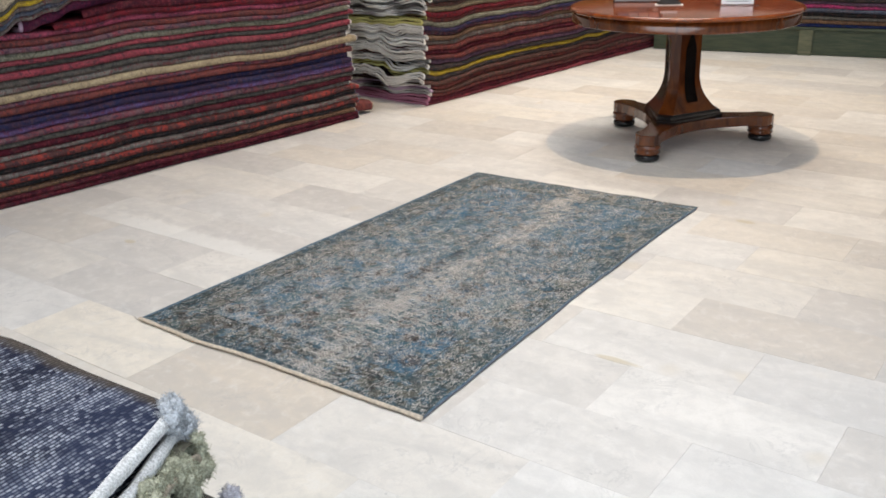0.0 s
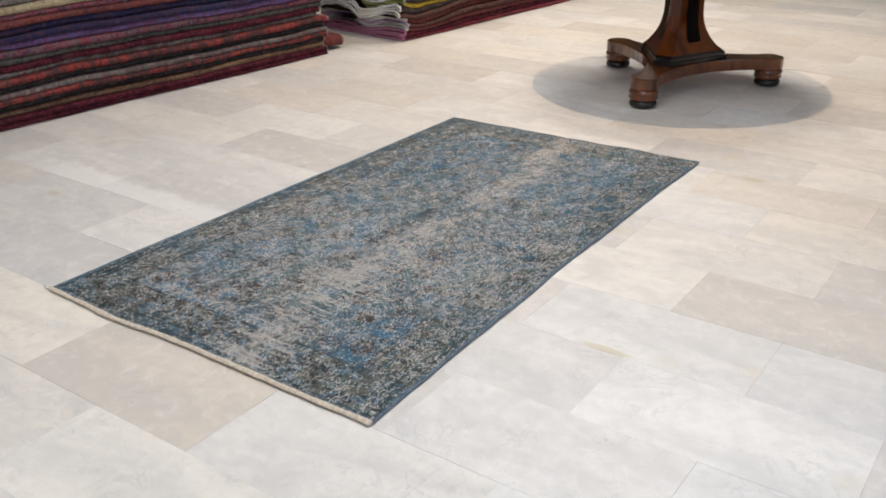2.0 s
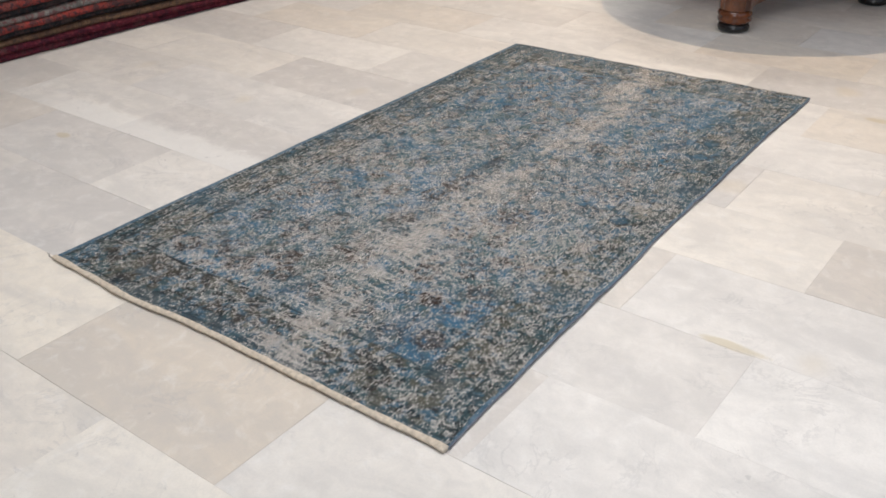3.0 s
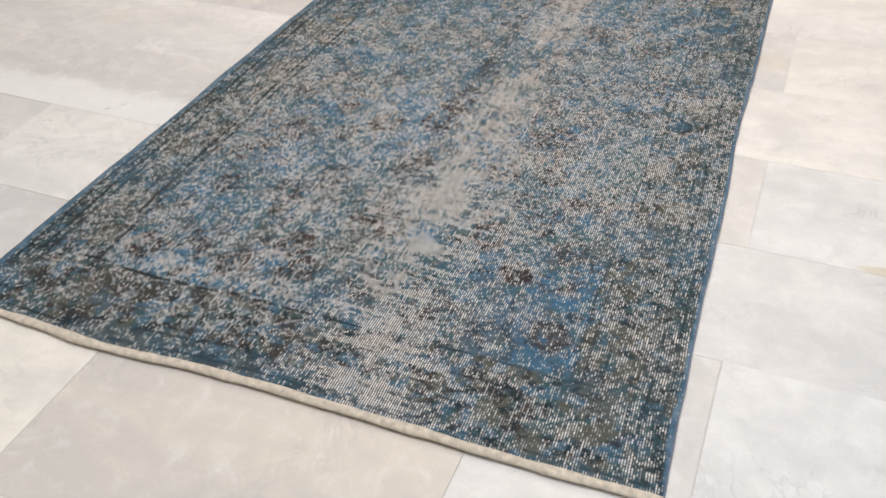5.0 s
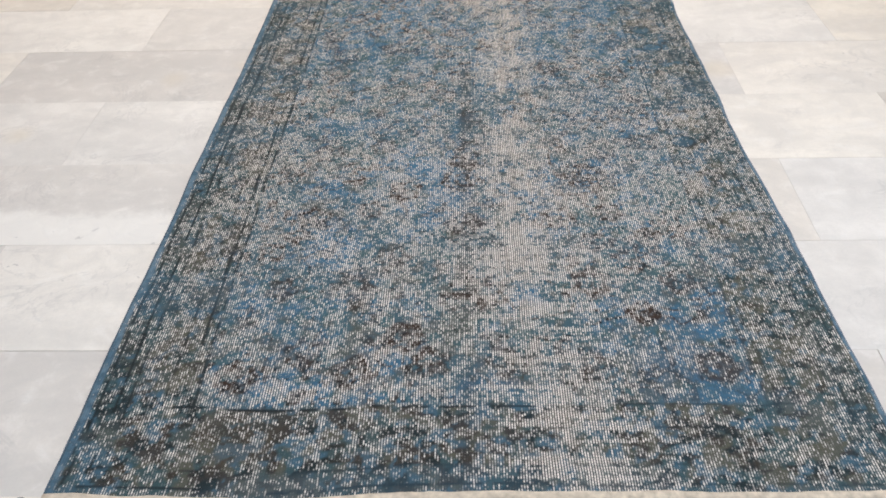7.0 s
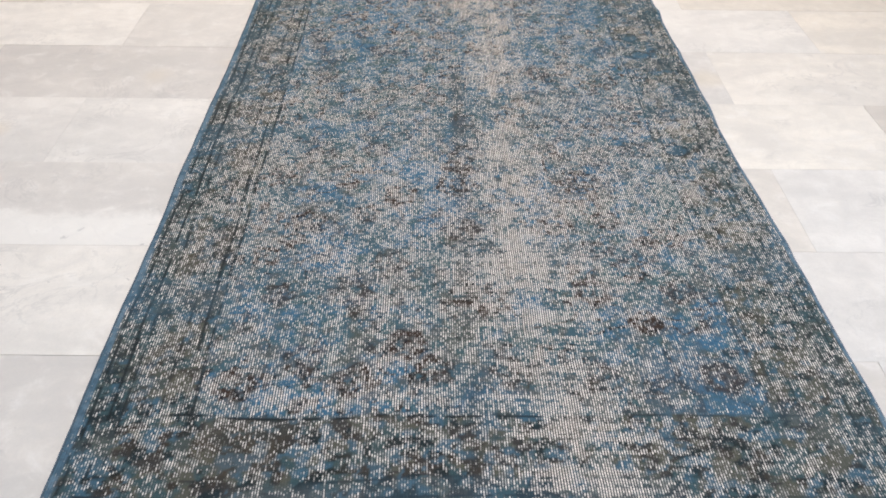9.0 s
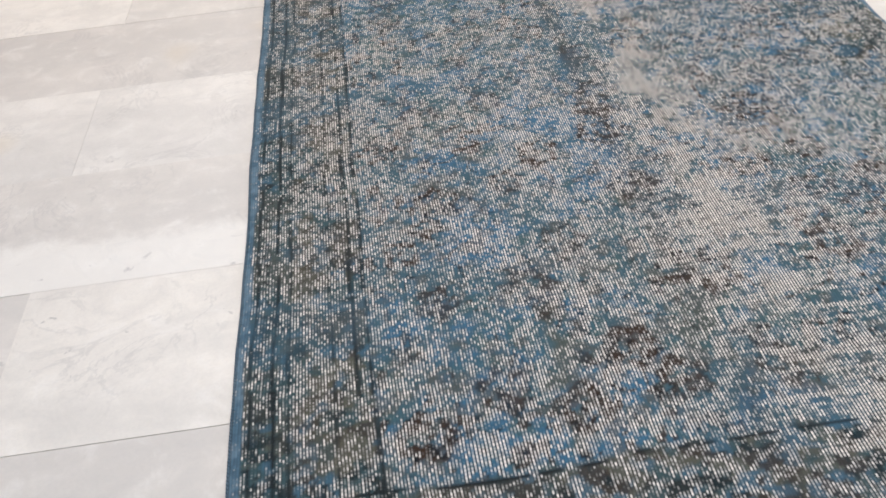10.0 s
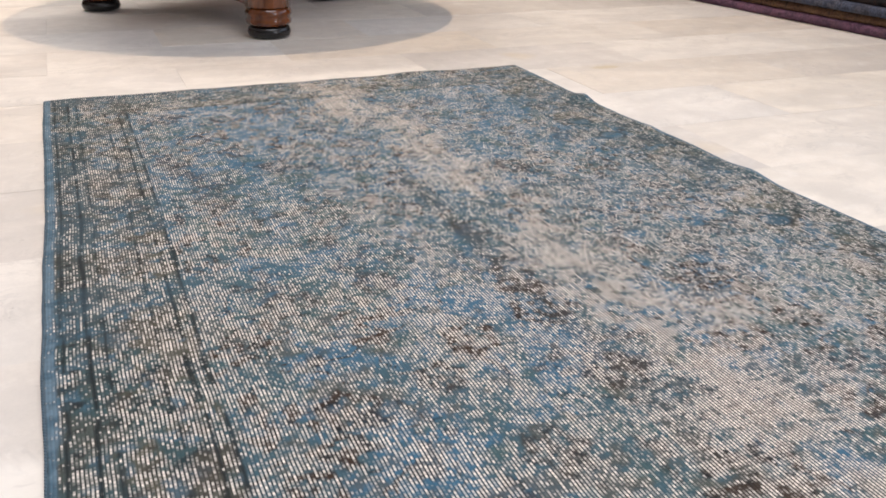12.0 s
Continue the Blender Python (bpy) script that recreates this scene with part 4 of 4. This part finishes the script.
def round_table():
    table = empty("round_table", TABLE)
    top = [(0, 0.738), (0.577, 0.738), (0.595, 0.7365), (0.603, 0.731), (0.605, 0.725), (0.601, 0.719), (0.594, 0.716), (0, 0.716)]
    part("tabletop", lathe(top, 96), MAHOGANY_TOP, table, "glossy red-brown veneered top")
    part("apron", lathe([(0, 0.7155), (0.589, 0.7155), (0.589, 0.668), (0.591, 0.666), (0.591, 0.661), (0.585, 0.659), (0, 0.659)], 96), MAHOGANY, table)
    bm = bmesh.new()
    rings = []
    for k in range(25):
        z = 0.185 + (0.658 - 0.185) * k / 24
        f = max(0.0, 1 - (z - 0.185) / 0.21) ** 2.4
        t = max(0.0, (z - 0.60) / 0.058) ** 2
        a, b = 0.072 + 0.066 * f + 0.006 * t, 0.098 + 0.105 * f + 0.008 * t
        rings.append([bm.verts.new((p.x, p.y, z)) for p in tri_section(a, b)])
    grid_faces(bm, rings, True)
    bm.faces.new(rings[0][::-1]), bm.faces.new(rings[-1])
    part("column", bm, MAHOGANY, table, smooth=False)
    for k in range(3):
        w = radians(60 + 120 * k)
        n, t = Vector((math.cos(w), math.sin(w), 0)), Vector((-math.sin(w), math.cos(w), 0))
        bm = bmesh.new()
        left, right = [], []
        for j in range(21):
            z = 0.235 + (0.605 - 0.235) * j / 20
            f = max(0.0, 1 - (z - 0.185) / 0.21) ** 2.4
            a = 0.072 + 0.066 * f + 0.0035
            h = 0.036 + 0.012 * f
            if z > 0.52:
                h *= max(0.03, (0.606 - z) / 0.086) ** 0.9
            if z < 0.25:
                h *= 0.86
            p = n * a + Vector((0, 0, z))
            left.append(bm.verts.new(p - t * h)), right.append(bm.verts.new(p + t * h))
        grid_faces(bm, [left, right])
        bmesh.ops.solidify(bm, geom=bm.faces[:], thickness=0.003)
        bmesh.ops.recalc_face_normals(bm, faces=bm.faces)
        part("inlay_panel", bm, EBONY, table, "black lancet-shaped inlay")
    bm = bmesh.new()
    rings = []
    for z, a, b in ((0.142, 0.150, 0.232), (0.156, 0.150, 0.232), (0.162, 0.144, 0.222), (0.176, 0.144, 0.222), (0.186, 0.139, 0.205)):
        rings.append([bm.verts.new((p.x, p.y, z)) for p in tri_section(a, b)])
    grid_faces(bm, rings, True)
    bm.faces.new(rings[0][::-1]), bm.faces.new(rings[-1])
    part("plinth_moulding", bm, EBONY, table, smooth=False)
    # concave three-armed base with round lobes
    bm = bmesh.new()
    plan = []
    R, LOBE = 0.458, 0.066
    for k in range(3):
        w = 120 * k
        c = Vector((math.cos(radians(w)), math.sin(radians(w)))) * R
        for d in range(-125, 126, 25):
            plan.append(c + LOBE * Vector((math.cos(radians(w + d)), math.sin(radians(w + d)))))
        a, b = plan[-1], R * Vector((math.cos(radians(w + 120)), math.sin(radians(w + 120)))) + LOBE * Vector((math.cos(radians(w + 120 - 125)), math.sin(radians(w + 120 - 125))))
        mid = 0.160 * Vector((math.cos(radians(w + 60)), math.sin(radians(w + 60))))
        ctrl = 2 * mid - (a + b) / 2
        for j in range(1, 12):
            u = j / 12
            plan.append(a * (1 - u) ** 2 + ctrl * 2 * u * (1 - u) + b * u * u)
    rings = [[bm.verts.new((p.x * s, p.y * s, z)) for p in plan] for z, s in ((0.088, 0.992), (0.091, 1.0), (0.139, 1.0), (0.142, 0.992))]
    grid_faces(bm, rings, True)
    bm.faces.new(rings[0][::-1]), bm.faces.new(rings[-1])
    part("base", bm, MAHOGANY, table, smooth=False)
    for k in range(3):
        w = radians(120 * k)
        x, y = R * math.cos(w), R * math.sin(w)
        foot = part("foot", lathe([(0, 0.0), (0.046, 0.0), (0.060, 0.006), (0.064, 0.018), (0.060, 0.030), (0.052, 0.036), (0, 0.036)], 40), EBONY, table, "black turned bun foot")
        foot.location = (x, y, 0)
        ring = part("foot_ring", lathe([(0, 0.036), (0.058, 0.036), (0.066, 0.043), (0.068, 0.052), (0.063, 0.060), (0.067, 0.066), (0.069, 0.074), (0.064, 0.083), (0.060, 0.088), (0, 0.088)], 40), MAHOGANY, foot)
    return tagged(table, "round mahogany pedestal table with three-footed base", "table")


round_table()

# ---- things on the table ----
TOP_Z = 0.7385
NAVY_CARD = plain_material("dark_navy_card", (0.018, 0.022, 0.032), 0.5, 50, 0.1, 0.02)
GREY_CARD = plain_material("grey_card", (0.30, 0.30, 0.31), 0.6, 50, 0.05, 0.02)
PAPER = plain_material("white_paper", (0.80, 0.80, 0.80), 0.7, 40, 0.02, 0.02)
LEATHER = plain_material("dark_brown_leather", (0.028, 0.022, 0.018), 0.5, 90, 0.2, 0.2)


def swatch_material(name, colour):
    return plain_material(name, colour, 0.85, 200, 0.15, 0.3)


def sample_display():
    ob = empty("sample_display", pose(0.197, 3.102, TOP_Z, -9, 0, 25))
    part("board", new_box(0, 0.268, 0, 0.016, 0.0, 0.30, bevel=0.002), NAVY_CARD, ob, "dark navy display board", smooth=False)
    part("ledge", new_box(0.008, 0.262, -0.008, -0.0005, 0.002, 0.030, bevel=0.002), GREY_CARD, ob, "pale grey ledge", smooth=False)
    tones = ((0.10, 0.20, 0.32), (0.42, 0.43, 0.45), (0.52, 0.42, 0.40), (0.56, 0.36, 0.33), (0.30, 0.32, 0.34), (0.45, 0.40, 0.36))
    mats = [swatch_material("sample_cloth_" + n, t) for n, t in zip(("blue", "silver", "blush", "coral", "slate", "beige"), tones)]
    for row in range(3):
        for col in range(4):
            x, z = 0.026 + col * 0.056, 0.090 + row * 0.064
            part("sample", new_box(x, x + 0.052, -0.004, -0.0005, z, z + 0.060, bevel=0.001), mats[(col + row * 3) % 6], ob, smooth=False)
    for k in range(9):
        part("print", new_box(0.074 + k * 0.012, 0.081 + k * 0.012, -0.0022, -0.0005, 0.058, 0.067), GREY_CARD, ob, "pale printed bar", smooth=False)
    seal = part("seal", lathe([(0, 0), (0.017, 0), (0.017, 0.002), (0, 0.002)], 32), GREY_CARD, ob, "round pale seal")
    seal.matrix_local = pose(0.228, -0.0005, 0.055, 90, 0, 0)
    back = new_box(0.09, 0.14, 0.016, 0.07, 0.0, 0.012, bevel=0.002)
    part("stand", back, NAVY_CARD, ob, smooth=False)
    return tagged(ob, "dark board of cloth samples standing on a table", "sample display")


def card_holder():
    ob = empty("card_holder", pose(0.477, 3.022, TOP_Z, 0, 0, 25))
    part("tray", new_box(0, 0.145, 0, 0.05, 0.0, 0.004, bevel=0.001), PAPER, ob, "white paper slip", smooth=False)
    bm = bmesh.new()
    rows = []
    for z, s, d in ((0.004, 0.064, 0.022), (0.014, 0.062, 0.021), (0.022, 0.048, 0.016), (0.034, 0.046, 0.015), (0.040, 0.052, 0.016)):
        rows.append([bm.verts.new((0.072 + s * math.cos(a), 0.025 + d * math.sin(a), z)) for a in [2 * math.pi * k / 20 for k in range(20)]])
    grid_faces(bm, rows, True)
    bm.faces.new(rows[0][::-1]), bm.faces.new(rows[-1])
    part("holder", bm, LEATHER, ob, "dark brown holder")
    cards = part("cards", new_box(-0.044, 0.044, -0.002, 0.010, 0, 0.024, bevel=0.001), PAPER, ob, "white business cards", smooth=False)
    cards.matrix_local = pose(0.072, 0.020, 0.040, -14, 0, 3)
    return tagged(ob, "dark holder with white cards on a table", "card holder")


def sign_holder():
    ob = empty("sign_holder", pose(0.775, 3.167, TOP_Z, 0, 0, 25))
    g = Graph("clear_acrylic")
    acrylic = g.done((0.98, 0.98, 0.98), 0.03, Transmission_Weight=1.0, IOR=1.3)
    base = part("foot_plate", new_box(-0.028, 0.194, -0.045, 0.05, 0.0, 0.003, bevel=0.001), acrylic, ob, smooth=False)
    front = part("clear_sleeve", new_box(0.0, 0.170, 0.0, 0.0015, 0.004, 0.236), acrylic, ob, smooth=False)
    base.visible_shadow = front.visible_shadow = False
    part("sheet", new_box(0.004, 0.166, 0.0025, 0.0035, 0.005, 0.232), PAPER, ob, "white printed sheet", smooth=False)
    for k, tone in enumerate(((0.40, 0.27, 0.14), (0.24, 0.10, 0.13), (0.42, 0.42, 0.33))):
        x = 0.012 + k * 0.051
        part("picture", new_box(x, x + 0.047, 0.0018, 0.0023, 0.104, 0.138), swatch_material("print_" + ("ochre", "wine", "moss")[k], tone), ob, smooth=False)
    for k in range(10):
        part("print", new_box(0.022 + k * 0.013, 0.030 + k * 0.013, 0.0018, 0.0023, 0.079, 0.088), GREY_CARD, ob, "grey printed bar", smooth=False)
    part("print", new_box(0.074, 0.096, 0.0018, 0.0023, 0.091, 0.098), swatch_material("print_red", (0.35, 0.12, 0.10)), ob, "red printed mark", smooth=False)
    part("print", new_box(0.03, 0.140, 0.0018, 0.0023, 0.016, 0.020), GREY_CARD, ob, "grey printed bar", smooth=False)
    return tagged(ob, "clear acrylic sign holder with a white printed sheet", "sign holder")


sample_display()
card_holder()
sign_holder()

# ---- tiles of the floor ----
TX, TY, X0, Y0, JOINT = 0.602, 0.2905, 0.308, -0.290, 0.0005


def tile_mesh():
    bm = bmesh.new()
    box(bm, -TX / 2 + JOINT / 2, TX / 2 - JOINT / 2, -TY / 2 + JOINT / 2, TY / 2 - JOINT / 2, -0.012, 0.0)
    tops = [f for f in bm.faces if f.normal.z > 0.5 or all(abs(v.co.z) < 1e-6 for v in f.verts)]
    bmesh.ops.inset_region(bm, faces=tops, thickness=0.001, depth=0.0)
    for v in bm.verts:
        if v.co.z > -1e-6 and (abs(v.co.x) > TX / 2 - JOINT / 2 - 1e-5 or abs(v.co.y) > TY / 2 - JOINT / 2 - 1e-5):
            v.co.z = -0.0006
    me = bpy.data.meshes.new("tile")
    bm.to_mesh(me)
    bm.free()
    me.materials.append(MARBLE)
    return me


TILE = tile_mesh()
tile_rand = random.Random(5)
# tones of tiles that stand out: (row, column) to (grey, warm)
TONES = {(0, -1): (0.02, 1.0), (0, 0): (0.85, 1.0), (0, 1): (0.25, 0.5), (0, 2): (0.1, 0.2), (-1, 0): (0.0, 0.8), (-1, -1): (0.35, 0.8), (-1, 1): (0.05, 0.4),
         (1, 1): (0.30, 0.3), (1, 2): (0.15, 0.2), (2, 1): (0.45, 0.35), (2, 2): (0.0, 0.3), (3, 1): (0.25, 0.3), (3, 2): (0.3, 0.2),
         (1, -2): (0.75, 0.4), (2, -1): (0.10, 0.5), (2, -2): (0.55, 0.4), (3, -2): (0.65, 0.35), (3, -1): (0.55, 0.35), (4, -2): (0.30, 0.3), (4, -1): (0.20, 0.3),
         (5, -2): (0.85, 0.3), (6, -3): (0.75, 0.3), (8, 2): (0.0, 0.4), (-2, 0): (0.2, 0.7), (-2, 1): (0.3, 0.5)}
rest_v, rest_f = [], []
for row in range(math.floor((RY0 - Y0) / TY), math.ceil((RY1 - Y0) / TY)):
    cy = Y0 + (row + 0.5) * TY
    shift = X0 + (0.0 if row % 2 == 0 else TX / 2)
    for col in range(math.floor((RX0 - shift) / TX), math.ceil((RX1 - shift) / TX)):
        cx = shift + (col + 0.5) * TX
        if cx - TX / 2 < RX0 or cx + TX / 2 > RX1 or cy - TY / 2 < RY0 or cy + TY / 2 > RY1:
            continue
        dz = tile_rand.uniform(-0.0005, 0.0004) - 0.0004
        if -1.75 < cx < 2.75 and -1.25 < cy < 6.5:
            tile = new("tile", TILE)
            tile.parent = floor
            tile.location = (cx, cy, dz)
            grey, warm = TONES.get((row, col), (tile_rand.random() ** 1.5 * 0.9, tile_rand.uniform(0.2, 0.8)))
            tile.color = (grey, warm, 0.0, 1.0)
        else:
            k = len(rest_v)
            for x, y in ((-1, -1), (1, -1), (1, 1), (-1, 1)):
                rest_v.append((cx + x * (TX - JOINT) / 2, cy + y * (TY - JOINT) / 2, dz))
            rest_f.append((k, k + 1, k + 2, k + 3))
me = bpy.data.meshes.new("outer_tiles")
me.from_pydata(rest_v, [], rest_f)
me.materials.append(MARBLE)
outer = new("outer_tiles", me)
outer.parent = floor
outer.color = (0.35, 0.5, 0.0, 1.0)
tagged(outer, "marble floor tiles near the walls", kind="stuff")
